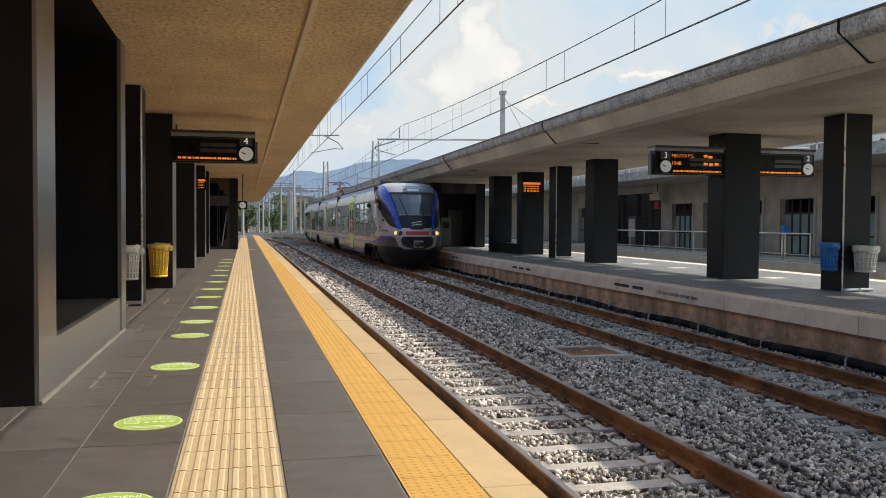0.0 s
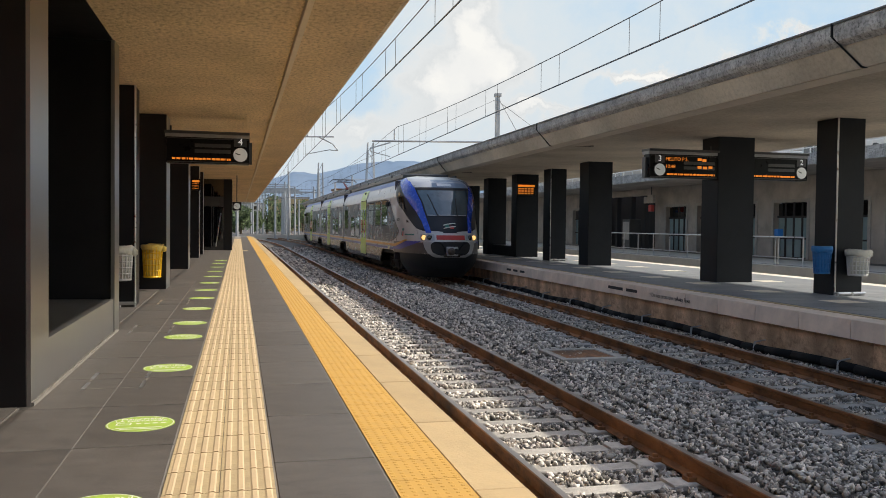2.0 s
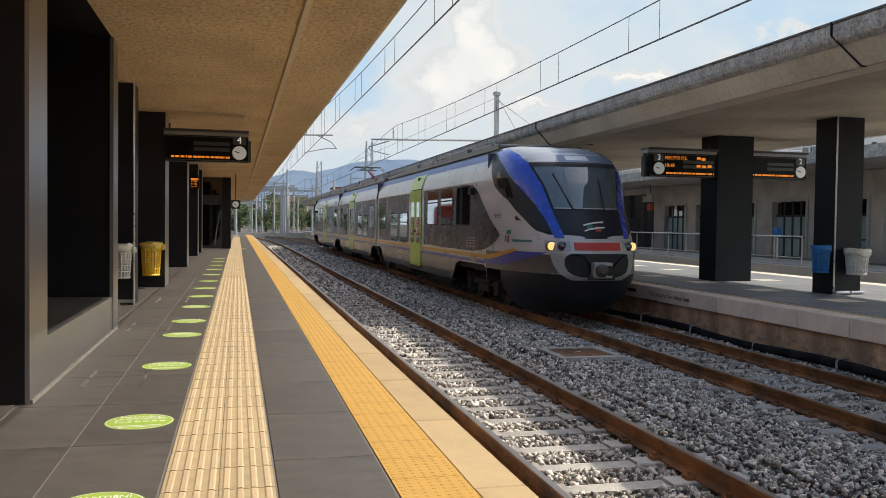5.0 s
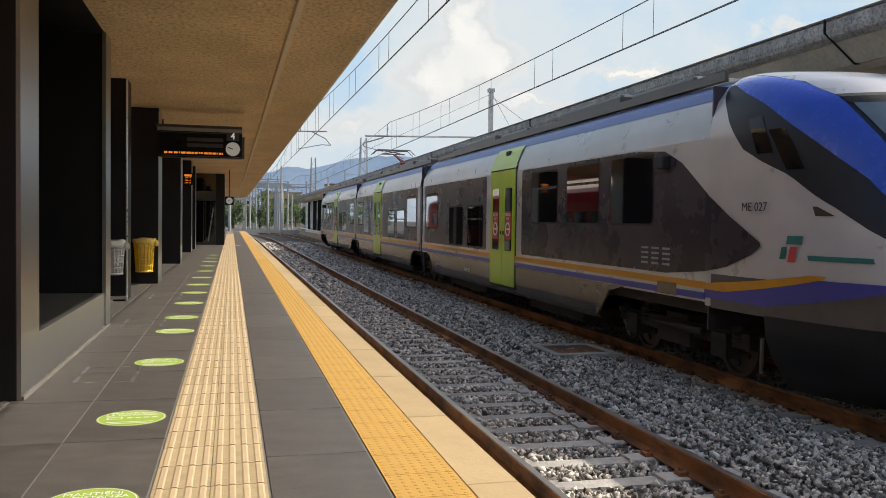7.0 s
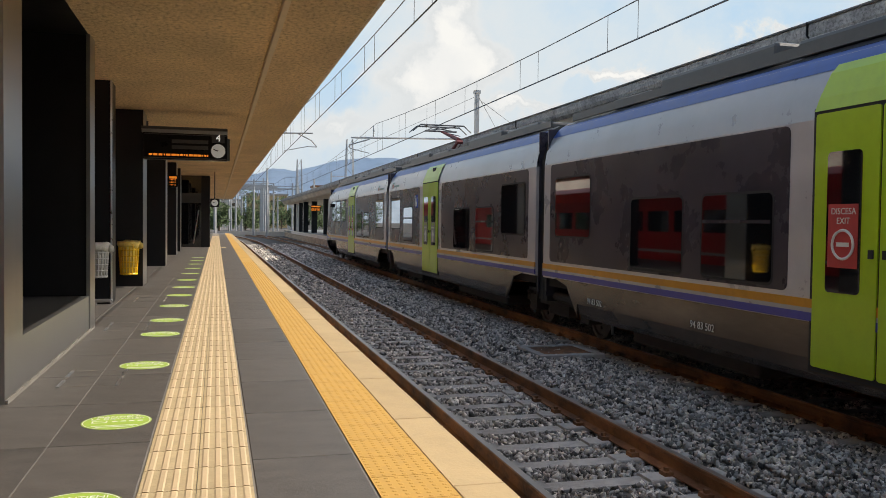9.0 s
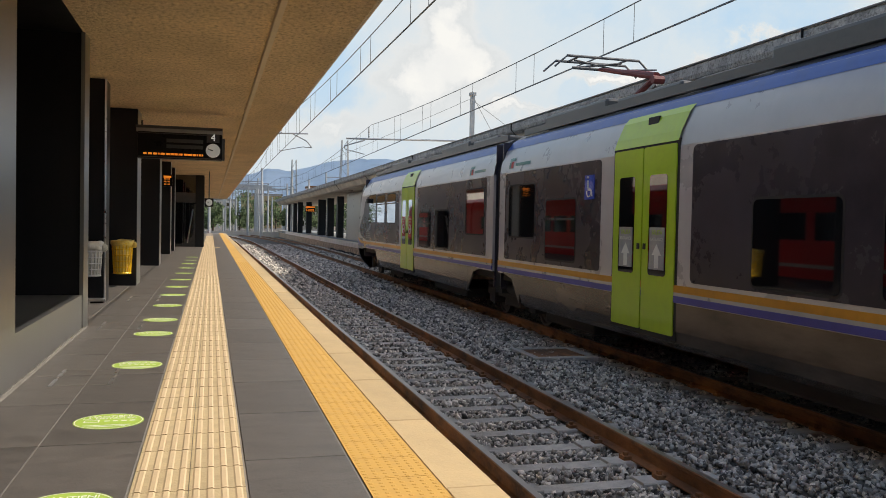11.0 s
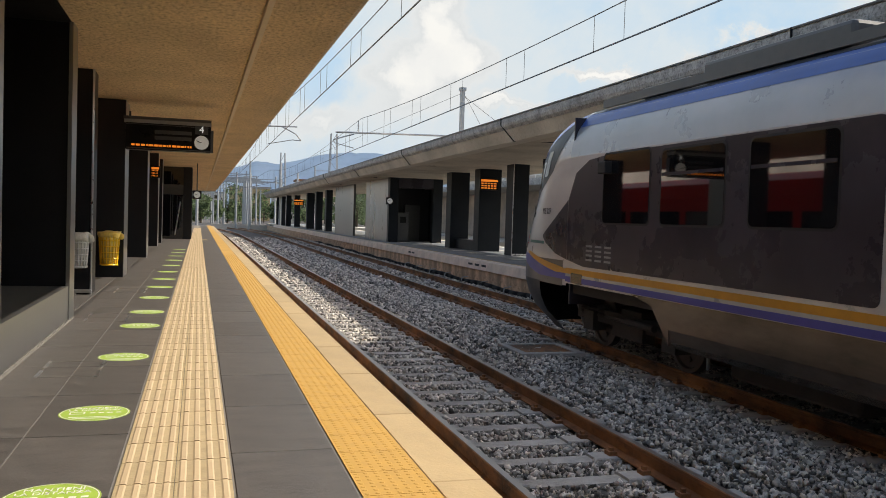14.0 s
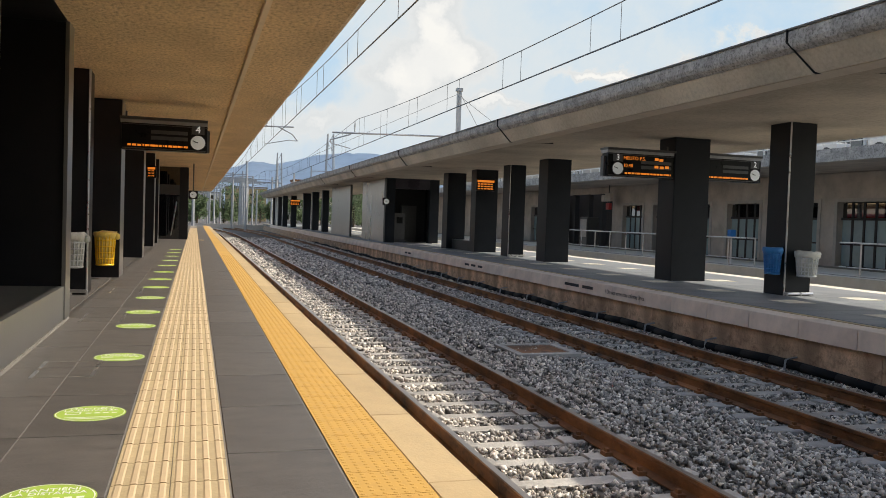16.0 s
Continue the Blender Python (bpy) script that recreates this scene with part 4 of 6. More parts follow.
    for s0 in (20.95, 23.6):
        shoulder = lambda a, b, z0, z1, m, nm: part(nm, shoulder_strip(b, a, z0, z1, .008, (-1,)), m, root)
        shoulder(s0, s0 - .30, 2.68, 2.74, M["teal"], "emblem_green")
        shoulder(s0, s0 - .09, 2.54, 2.665, M["teal"], "emblem_green")
        shoulder(s0 - .12, s0 - .24, 2.54, 2.665, M["redprint"], "emblem_red")
        shoulder(s0 - .36, s0 - 1.15, 2.57, 2.63, M["teal"], "brand_bar")
    ac = part("access_sign", side_panel(17.02, 17.36, 1.84, 2.22, .016), M["blue"], root, "blue wheelchair access sign")
    bm = bmesh.new()
    for k in range(12):
        a0, a1 = radians(-200 + 22 * k), radians(-178 + 22 * k)
        tube(bm, (-1.493, 17.20 - .07 * math.cos(a0), 1.95 + .07 * math.sin(a0)), (-1.493, 17.20 - .07 * math.cos(a1), 1.95 + .07 * math.sin(a1)), .010, 5)
    tube(bm, (-1.493, 17.23, 2.14), (-1.493, 17.21, 1.98), .016, 6)
    tube(bm, (-1.493, 17.21, 1.99), (-1.493, 17.11, 1.98), .014, 6)
    tube(bm, (-1.493, 17.11, 1.98), (-1.493, 17.08, 1.89), .014, 6)
    tube(bm, (-1.493, 17.23, 2.17), (-1.493, 17.23, 2.20), .022, 8)
    part("access_symbol", bm, M["white"], ac)
    # pantograph on the middle car
    pg = part("pantograph", tubes(((0, 19.6, 3.36), (0, 17.9, 3.95), .065, 10, .05), ((0, 17.85, 3.97), (0, 20.0, 4.45), .07, 10, .035), ((-.1, 17.8, 3.9), (.1, 17.8, 3.9), .07, 8)), M["pant"], root, "raised red single-arm pantograph")
    part("control_rod", tubes(((.12, 19.3, 3.36), (.12, 18.05, 3.86), .02, 6), ((.08, 18.0, 4.1), (.05, 19.9, 4.42), .015, 6)), M["wire"], pg)
    part("base_frame", tubes(((-.6, 17.4, 3.45), (-.6, 19.9, 3.45), .035, 6), ((.6, 17.4, 3.45), (.6, 19.9, 3.45), .035, 6), ((-.6, 19.6, 3.45), (.6, 19.6, 3.45), .035, 6)), M["pant"], pg)
    part("collector_head", tubes(((-.75, 19.85, 4.64), (.75, 19.85, 4.64), .026, 8), ((-.75, 20.4, 4.64), (.75, 20.4, 4.64), .026, 8), ((-.75, 19.85, 4.64), (-1.0, 19.85, 4.42), .02, 6), ((.75, 19.85, 4.64), (1.0, 19.85, 4.42), .02, 6),
         ((-.75, 20.4, 4.64), (-1.0, 20.4, 4.42), .02, 6), ((.75, 20.4, 4.64), (1.0, 20.4, 4.42), .02, 6), ((-.5, 19.85, 4.64), (-.5, 20.4, 4.64), .02, 6), ((.5, 19.85, 4.64), (.5, 20.4, 4.64), .02, 6), ((-.5, 20.1, 4.62), (.5, 20.1, 4.47), .02, 6), ((.5, 20.1, 4.62), (-.5, 20.1, 4.47), .02, 6), ((-.55, 20.05, 4.46), (.55, 20.05, 4.46), .03, 6)), M["wire"], pg)
    nose(root, -1)
    nose(root, 1)
    return root


TRAIN = train()

# ---- paving pieces ----
def share(name, me, parent, x, y, z=0.0, label=""):
    ob = new(name, me)
    ob.parent = parent
    ob.location = (x, y, z)
    return ob


def piece_mesh(name, bm, mats):
    me = bpy.data.meshes.new(name)
    bmesh.ops.recalc_face_normals(bm, faces=bm.faces)
    bm.to_mesh(me)
    bm.free()
    for m in mats:
        me.materials.append(m)
    return me


def slab(w, d, z0, z1, mats, name, r=0.004):
    """A slab with a chamfered top edge."""
    bm = bmesh.new()
    lo = [bm.verts.new((x, y, z0)) for x, y in ((0, 0), (w, 0), (w, d), (0, d))]
    mi = [bm.verts.new((x, y, z1 - r)) for x, y in ((0, 0), (w, 0), (w, d), (0, d))]
    hi = [bm.verts.new((x, y, z1)) for x, y in ((r, r), (w - r, r), (w - r, d - r), (r, d - r))]
    for A, B in ((lo, mi), (mi, hi)):
        for i in range(4):
            bm.faces.new((A[i], A[(i + 1) % 4], B[(i + 1) % 4], B[i]))
    bm.faces.new(hi)
    return piece_mesh(name, bm, mats)


def paving():
    g = 0.009
    tile = slab(0.6 - g, 1.2 - g, -0.028, 0.0, [M["tile"]], "tile", .003)
    for k in range(16):
        for x, start in ((-1.538, 1.817), (-0.94, 1.817), (0.255, 1.27)):
            share("tile", tile, P4, x, start + 1.2 * k, random.uniform(-.0006, .0006))
    # ribbed beige guide tiles
    def ribbed(name, w, d, n, along):
        bm = bmesh.new()
        box(bm, 0, w, 0, d, -0.028, 0.0)
        for i in range(n):
            c = w * (i + .5) / n
            h = 0.0045
            prism(bm, [(c - .020, 0.0), (c + .020, 0.0), (c + .011, h), (c - .011, h)], "y", 0.006, d - .006, 0.0, 1)
        return piece_mesh(name, bm, [M["tactile"], M["rib"]])
    W = 0.29
    rib = ribbed("guide_tile", W - .004, 0.386, 4, 0)
    for k in range(52):
        for x in (-0.335, -0.045):
            share("guide_tile", rib, P4, x, 1.25 + 0.391 * k, .001)
    bm = bmesh.new()
    for k in range(52, 190):
        y = 1.25 + 0.391 * k
        for x in (-0.335, -0.045):
            box(bm, x, x + W - .004, y, y + .386, -0.028, 0.001)
            for i in range(4):
                c = x + W * (i + .5) / 4
                box(bm, c - .02, c + .02, y + .006, y + .38, 0.001, 0.006, 1)
    tagged(part("far_guide_tiles", bm, [M["tactile"], M["rib"]], P4), kind="stuff")
    part("guide_junction", boxes((-0.335, 0.5, 43, 44.2, -0.02, 0.004)), M["tactile"], P4)
    # yellow warning tiles with domes
    bm = bmesh.new()
    box(bm, 0, 0.397, 0, 0.386, -0.028, 0.0)
    for i in range(7):
        for j in range(7):
            cx, cy = 0.397 * (i + .5) / 7, 0.386 * (j + .5) / 7
            lo = [bm.verts.new((cx + .017 * math.cos(a), cy + .017 * math.sin(a), 0)) for a in [k * math.pi / 3 for k in range(6)]]
            hi = [bm.verts.new((cx + .010 * math.cos(a), cy + .010 * math.sin(a), .003)) for a in [k * math.pi / 3 for k in range(6)]]
            for k in range(6):
                bm.faces.new((lo[k], lo[(k + 1) % 6], hi[(k + 1) % 6], hi[k]))
            bm.faces.new(hi)
    dome = piece_mesh("warning_tile", bm, [M["yellow"]])
    for k in range(70):
        share("warning_tile", dome, P4, 0.862, 1.25 + 0.391 * k, .001)
    part("far_warning_strip", boxes((0.862, 1.259, 28.62, 92, -0.028, 0.003)), M["yellow"], P4)
    cop = slab(0.297, 1.53, -0.12, 0.0, [M["coping"]], "coping_slab", .008)
    for k in range(-2, 58):
        share("coping_slab", cop, P4, 1.263, 1.07 + 1.537 * k, random.uniform(-.002, .002))
    part("far_grey_paving", boxes((0.247, 0.86, 20.475, 92, -0.03, 0.0)), M["tile"], P4)


paving()


def floor_hatch(x0, x1, y0, y1):
    t = 0.012
    root = thing("floor_hatch", "flush tiled floor hatch with pale metal frame", "hatch", "floor hatches")
    for a in ((x0, x0 + t, y0, y1), (x1 - t, x1, y0, y1), (x0, x1, y0, y0 + t), (x0, x1, y1 - t, y1)):
        part("frame_bar", boxes((*a, 0.0, 0.0025)), M["joint"], root)
    for x in (x0 - .01, x1 - .03):
        for y in (y0 - .02, y1 - .3):
            part("corner_strip", boxes((x, x + .03, y, y + .32, 0.0, 0.004)), M["alu"], root)


floor_hatch(-1.22, -0.74, 7.35, 8.1)
floor_hatch(-1.3, -0.80, 11.0, 11.8)
floor_hatch(-1.3, -0.80, 14.8, 15.6)


def distance_sticker(y, detail):
    root = thing("floor_sticker", "round lime-green distancing sticker with white print", "sticker", "floor stickers", at=pose(-0.61, y, 0.001))
    part("disc", lathe([(0.225, 0.0), (0.228, 0.001), (0.226, 0.0025)], 40), M["green"], root)
    bm = bmesh.new()
    for i in range(40):
        a, b = 2 * math.pi * i / 40, 2 * math.pi * (i + 1) / 40
        q = [bm.verts.new((r * math.cos(k), r * math.sin(k), .0032)) for r, k in ((.214, a), (.220, a), (.220, b), (.214, b))]
        bm.faces.new(q)
    part("ring", bm, M["white"], root)
    if detail:
        words("lettering", "MANTIENI", 0.062, pose(0, 0.13, .0034), M["white"], root, "CENTER")
        words("lettering", "LA DISTANZA", 0.056, pose(0, 0.075, .0034), M["white"], root, "CENTER")
    part("print_bar", boxes((-.15, .15, -.125, -.112, .0026, .0034)), M["white"], root)
    part("print_bar", boxes((-.12, .12, -.16, -.148, .0026, .0034)), M["white"], root)
    bm = boxes((-.16, -.06, -.03, .03, .0026, .0033))
    part("pictogram", bm, M["white"], root)
    for k in range(4):
        part("pictogram_dash", boxes((-.03 + .055 * k, .005 + .055 * k, -.012, .012, .0026, .0033)), M["white"], root)
    part("pictogram", boxes((-.15, -.07, -.02, .02, .0033, .0037)), M["green"], root)


for i, y in enumerate((4.23, 6.0, 8.3, 10.55, 12.0, 14.0, 15.95, 17.85, 20.0, 22.4, 24.8, 27.2, 29.6, 32)):
    distance_sticker(y, i < 6)

# ---- track pieces ----


def sleepers():
    bm = bmesh.new()
    z = RZ - 0.172
    prism(bm, [(-.13, z - .2), (.13, z - .2), (.11, z - .01), (.10, z), (-.10, z), (-.11, z - .01)], "x", -1.2, -0.45)
    prism(bm, [(-.12, z - .2), (.12, z - .2), (.10, z - .025), (-.10, z - .025)], "x", -0.45, 0.45)
    prism(bm, [(-.13, z - .2), (.13, z - .2), (.11, z - .01), (.10, z), (-.10, z), (-.11, z - .01)], "x", 0.45, 1.2)
    me = piece_mesh("sleeper", bm, [M["sleeper"]])
    for root, cx, sk in ((T4, 3.12, 0.0), (T3, 7.19, SK)):
        for k in range(-4, 104):
            y = 6.23 + 0.6 * (k - 8)
            share("sleeper", me, root, cx + sk * y, y, random.uniform(-.004, .004))
        bm = bmesh.new()
        for k in range(-4, 60):
            y = 6.23 + 0.6 * (k - 8)
            for side in (-.7525, .7525):
                for d in (-.1, .1):
                    x = cx + sk * y + side + d
                    box(bm, x - .04, x + .04, y - .05, y + .05, RZ - .172, RZ - .135)
                    box(bm, x - .018, x + .018, y - .018, y + .018, RZ - .135, RZ - .105)
        tagged(part("rail_clips", bm, M["rail"], root, "rusty rail clips"), kind="stuff")


sleepers()


def stones():
    """Crushed stone, as loose chips with flat faces."""
    rng = np.random.default_rng(7)
    def field(n, x0, x1, y0, y1, size):
        x, y = rng.uniform(x0, x1, n), rng.uniform(y0, y1, n)
        return x, y, rng.uniform(.55, 1.25, n) * size
    parts = [field(44000, 1.62, 9.0, 3.2, 12.0, .026), field(34000, 1.62, 9.2, 12, 24, .031), field(14000, 1.7, 9.3, 24, 45, .05), field(9000, 1.7, 9.2, 45, 76, .075), field(2500, 1.6, 5.6, 0.5, 3.2, .031), field(3500, 15.5, 19, 10, 40, .06)]
    x = np.concatenate([q[0] for q in parts]); y = np.concatenate([q[1] for q in parts]); s = np.concatenate([q[2] for q in parts])
    # heights: full between the tracks, lower between sleepers, none on the sleepers and rails
    u4, u3 = np.abs(x - 3.12), np.abs(x - 7.19 - SK * y)
    near = np.minimum(u4, u3)
    on_sleeper = (np.abs(((y - 6.23 + 0.3) % 0.6) - 0.3) < 0.12) & (near < 1.16)
    keep = ~(on_sleeper & (near < 1.13)) & (np.abs(near - 0.7525) > 0.06)
    x, y, s, near = x[keep], y[keep], s[keep], near[keep]
    z = np.where(near < 1.2, RZ - .211, RZ - .185) + rng.uniform(-.012, .018, len(x)) + np.where((x > 4.7) & (x < 5.7), .03, 0)
    n = len(x)
    c = np.array([(a, b, d) for a in (-1, 1) for b in (-1, 1) for d in (-1, 1)], float)
    v = c[None] * rng.uniform(.2, 1.0, (n, 8, 3)) * (s[:, None, None] * rng.uniform(.4, 1.6, (n, 1, 3)))
    q = rng.normal(size=(n, 4)); q /= np.linalg.norm(q, axis=1)[:, None]
    w, a, b, d = q.T
    Rm = np.stack([1 - 2 * (b * b + d * d), 2 * (a * b - d * w), 2 * (a * d + b * w), 2 * (a * b + d * w), 1 - 2 * (a * a + d * d), 2 * (b * d - a * w), 2 * (a * d - b * w), 2 * (b * d + a * w), 1 - 2 * (a * a + b * b)], -1).reshape(n, 3, 3)
    v = np.einsum("nij,nkj->nki", Rm, v) + np.stack([x, y, z], -1)[:, None]
    f = np.array([(0, 1, 3, 2), (4, 6, 7, 5), (0, 4, 5, 1), (2, 3, 7, 6), (0, 2, 6, 4), (1, 5, 7, 3)])
    faces = (f[None] + 8 * np.arange(n)[:, None, None]).reshape(-1)
    me = bpy.data.meshes.new("ballast")
    me.vertices.add(8 * n)
    me.vertices.foreach_set("co", v.reshape(-1))
    me.loops.add(24 * n)
    me.loops.foreach_set("vertex_index", faces)
    me.polygons.add(6 * n)
    me.polygons.foreach_set("loop_start", np.arange(0, 24 * n, 4))
    me.update(calc_edges=True)
    me.validate()
    me.materials.append(M["ballast"])
    tagged(new("ballast_stones", me), "loose grey crushed-stone ballast between the rails", "ballast", kind="stuff")


stones()


def darkened_ballast_bed():
    bm = bmesh.new()
    prof = [(1.45, BED - .2), (1.45, RZ - .235), (1.95, RZ - .222), (4.3, RZ - .222), (4.6, RZ - .19), (5.2, RZ - .165), (5.9, RZ - .19), (6.1, RZ - .222), (8.4, RZ - .222), (8.7, RZ - .24), (9.3, RZ - .24), (9.3, BED - .2)]
    prism(bm, prof, "y", -90, 200)
    tagged(link(bm, "darkened_ballast_bed", M["ground"]), "ballast bed under two tracks, darkened as shade between stones", "ballast", kind="structure")


darkened_ballast_bed()


def drain_cover():
    root = thing("drain_cover", "concrete drain frame with rusty steel plate in ballast", "drain cover", at=pose(5.5, 12.55, 0))
    z = RZ - .165
    for a in ((-.55, .55, -.55, -.42), (-.55, .55, .42, .55), (-.55, -.42, -.42, .42), (.42, .55, -.42, .42)):
        part("frame_bar", rbox(*a, z - .1, z + .07, .012), M["sleeper"], root)
    part("plate", rbox(-.42, .42, -.42, .42, z - .05, z + .055, .008), M["rail"], root, "rusty steel plate")


drain_cover()


def cable_run():
    bm = bmesh.new()
    pts = [(8.86 + SK * y + .03 * math.sin(y * .9), y, RZ - .10 + .03 * math.sin(y * 1.3)) for y in [4 + .7 * k for k in range(90)]]
    for p, q in zip(pts, pts[1:]):
        tube(bm, p, q, .075, 8)
    root = thing("cable_duct", "black cable run along the island platform wall", "cable")
    part("cable", bm, M["cable"], root, "", True)
    for k in range(14):
        y = 8.5 + 2.1 * k
        part("clamp", tubes(((8.77 + SK * y, y, RZ - .16), (8.80 + SK * y, y + .02, RZ - .01), .02, 6), ((8.80 + SK * y, y + .02, RZ - .01), (9.03 + SK * y, y + .05, RZ + .02), .016, 6)), M["galv"], root)


cable_run()


# ---- island platform pieces ----
def island_pieces():
    cop = slab(0.42, 1.18, -0.30, 0.0, [M["pinkcoping"]], "coping_block", .012)
    for k in range(-4, 90):
        y = 1.0 + 1.2 * k
        share("coping_block", cop, ISL, E3 + SK * y, y, P3 + random.uniform(-.003, .003))
    blocks = [slab(0.20, d, BED - .12, -0.245, [M["wallstone"]], "wall_block", .012) for d in (0.788, 0.988, 1.188)]
    y = 0.0
    while y < 80:
        k = random.randrange(3)
        share("wall_block", blocks[k], ISL, E3 + .075 + SK * y + random.uniform(-.008, .008), y)
        y += (0.8, 1.0, 1.2)[k]
    part("wall_back", boxes((E3 + .24, E3 + .5, -20, 120, BED - .2, -0.2)), M["wallstone"], ISL)
    tile = slab(0.895, 0.595, 0, 0.012, [M["p3floor"]], "paving_tile", .003)
    for k in range(60):
        for x in (9.55, 10.45, 11.35, 12.25):
            y = 8.0 + .6 * k
            share("paving_tile", tile, ISL, x + SK * y, y, P3)
    for k in range(30):
        y = 8 + 2.4 * k
        part("pale_tile", boxes((10.6 + SK * y, 11.2 + SK * y, y, y + .6, P3, P3 + .016)), M["p3white"], ISL)
        part("pale_tile", boxes((12.8 + SK * y, 13.4 + SK * y, y + .6, y + 1.2, P3, P3 + .016)), M["p3white"], ISL)
    rot = lambda y, z: Matrix(((0, 0, -1, E3 + SK * y - .02), (-1, 0, 0, y), (0, 1, 0, z), (0, 0, 0, 1)))
    words("lettering", "! Do not cross the railway lines", 0.135, rot(16.9, -.09), M["print"], ISL)
    for y in (19.1, 18.75, 18.1, 27.3, 26.6, 25.9, 36, 35.4):
        part("print_bar", boxes((E3 + SK * y - .009, E3 + SK * y, y - (.45 if y > 18.5 else .55), y, -.115, -.045)), M["print"], ISL)


island_pieces()


# ---- displays, clocks and bins ----
def clock(parent, x, y, z, r):
    d = part("clock_dial", lathe([(r, 0.0), (r, -.012), (r * .97, -.016)], 28, "y", (x, y, z)), M["dial"], parent, "round white clock dial")
    part("clock_rim", lathe([(r * 1.08, 0.01), (r * 1.08, -.01)], 28, "y", (x, y, z)), M["housing"], d)
    part("minute_pointer", tubes(((x, y - .022, z), (x - r * .7, y - .022, z + r * .25), .007, 6)), M["print"], d)
    part("hour_pointer", tubes(((x, y - .022, z), (x - r * .45, y - .022, z + r * .12), .010, 6)), M["print"], d)


def board(x0, x1, y, z0, z1, number, clock_side, lines, label, hang):
    root = thing("departure_board", label, "display", "departure boards")
    part("housing", rbox(x0, x1, y, y + .32, z0, z1 - .12, .02), M["screen"], root, "black display housing")
    part("hood", boxes((x0 - .03, x1, y - .06, y + .36, z1 - .055, z1)), M["housing"], root, "dark sun hood")
    part("hood_band", boxes((x0 - .02, x1, y - .01, y + .34, z1 - .125, z1 - .056)), M["galv"], root)
    part("bezel", boxes((x0 + .02, x1 - .02, y - .006, y, z0 + .02, z0 + .04), (x0 + .02, x1 - .02, y - .006, y, z1 - .16, z1 - .145)), M["housing"], root)
    part("side_tab", boxes((x0 - .06, x0, y + .1, y + .26, z0 + .01, z1 - .2)) if clock_side < 0 else boxes((x1, x1 + .05, y + .1, y + .26, z0 + .01, z1 - .2)), M["housing"], root)
    cx = x1 - .19 if clock_side > 0 else x0 + .27
    clock(root, cx, y - .008, z0 + .20, .145)
    part("number_panel", boxes((cx - .13, cx + .13, y - .008, y - .002, z0 + .37, z0 + .56)), M["housing"], root)
    words("numeral", number, .2, Matrix.Translation((cx, y - .012, z0 + .465)) @ pose(0, 0, 0, 90), M["numeral"], root, "CENTER")
    for body, x, z, s in lines:
        words("led_text", body, s, Matrix.Translation((x, y - .01, z)) @ pose(0, 0, 0, 90), M["led"], root)
    # running line that cannot be read
    a, b = (x0 + .12, cx - .2) if clock_side > 0 else (cx + .2, x1 - .1)
    x = a
    rr = random.Random(5)
    while x < b:
        w = rr.uniform(.02, .09)
        part("led_bar", boxes((x, min(x + w, b), y - .010, y - .004, z0 + .075, z0 + .115)), M["led"], root)
        x += w + rr.uniform(.012, .03)
    for z in (z0 + .22, z0 + .34):
        part("blank_panel", boxes((a + .45, b, y - .006, y, z, z + .075)), M["housing"], root)
    part("bracket", tubes(((hang, y + .16, z1 - .2), (hang, y + .16, z1 + .12), .02, 8)), M["housing"], root)
    return root


board(-1.43, 0.26, 18.1, 2.645, 3.315, "4", 1, (), "black hanging departure board with clock and amber line", -1.35)
board(9.66, 11.52, 18.25, 2.62, 3.32, "3", -1, (("MELITO P.S.", 10.08, 3.08, .12), ("10:48", 10.08, 2.90, .12)), "black departure board with lit amber destination text", 11.4)
board(12.5, 14.22, 18.45, 2.65, 3.35, "2", 1, (), "black departure board with clock and amber line", 12.6)
for x, z in ((10.95, 3.09), (11.08, 3.07), (10.95, 2.90), (11.1, 2.89), (11.25, 2.90)):
    led = boxes((x, x + .10, 18.235, 18.245, z - .03, z + .03))
    tagged(link(led, "led_word", M["led"]), "lit amber word on the departure board", "display")


def small_board(x0, x1, y, z0, z1, lit):
    root = thing("small_display", "small black platform display with amber rows", "display", "small displays")
    part("housing", rbox(x0, x1, y, y + .14, z0, z1, .015), M["screen"], root)
    h = (z1 - z0)
    part("led_header", boxes((x0 + .04, x1 - .04, y - .006, y, z1 - .14 * h / .5, z1 - .05)), M["led"], root)
    for k in range(3):
        zz = z0 + .06 + k * .1
        for j in range(5):
            w = (x1 - x0 - .12) / 5
            part("led_bar", boxes((x0 + .06 + j * w, x0 + .06 + (j + .3 + .4 * lit) * w, y - .006, y, zz, zz + .05)), M["led"], root)
    part("arm", tubes((((x0 + x1) / 2, y + .14, (z0 + z1) / 2), ((x0 + x1) / 2, y + .66, (z0 + z1) / 2), .03, 8)), M["housing"], root)


small_board(11.6, 12.45, 33.75, 2.74, 3.24, 1)
small_board(-1.78, -1.42, 33.9, 2.66, 3.12, .3)
small_board(10.4, 11.5, 95.36, 2.55, 3.2, 1)


def platform_clock(x, y, z, top):
    root = thing("platform_clock", "hanging two-faced black platform clock", "clock", "platform clocks")
    part("case", rbox(x - .2, x + .2, y, y + .16, z - .2, z + .2, .03), M["screen"], root)
    clock(root, x, y - .006, z, .15)
    part("rod", tubes(((x, y + .08, z + .2), (x, y + .08, top), .025, 8)), M["housing"], root)


platform_clock(-0.05, 40.2, 2.2, SOF)
platform_clock(10.2, 45.0, 2.35, SOF3)
platform_clock(13.0, 42.2, 2.35, SOF3)


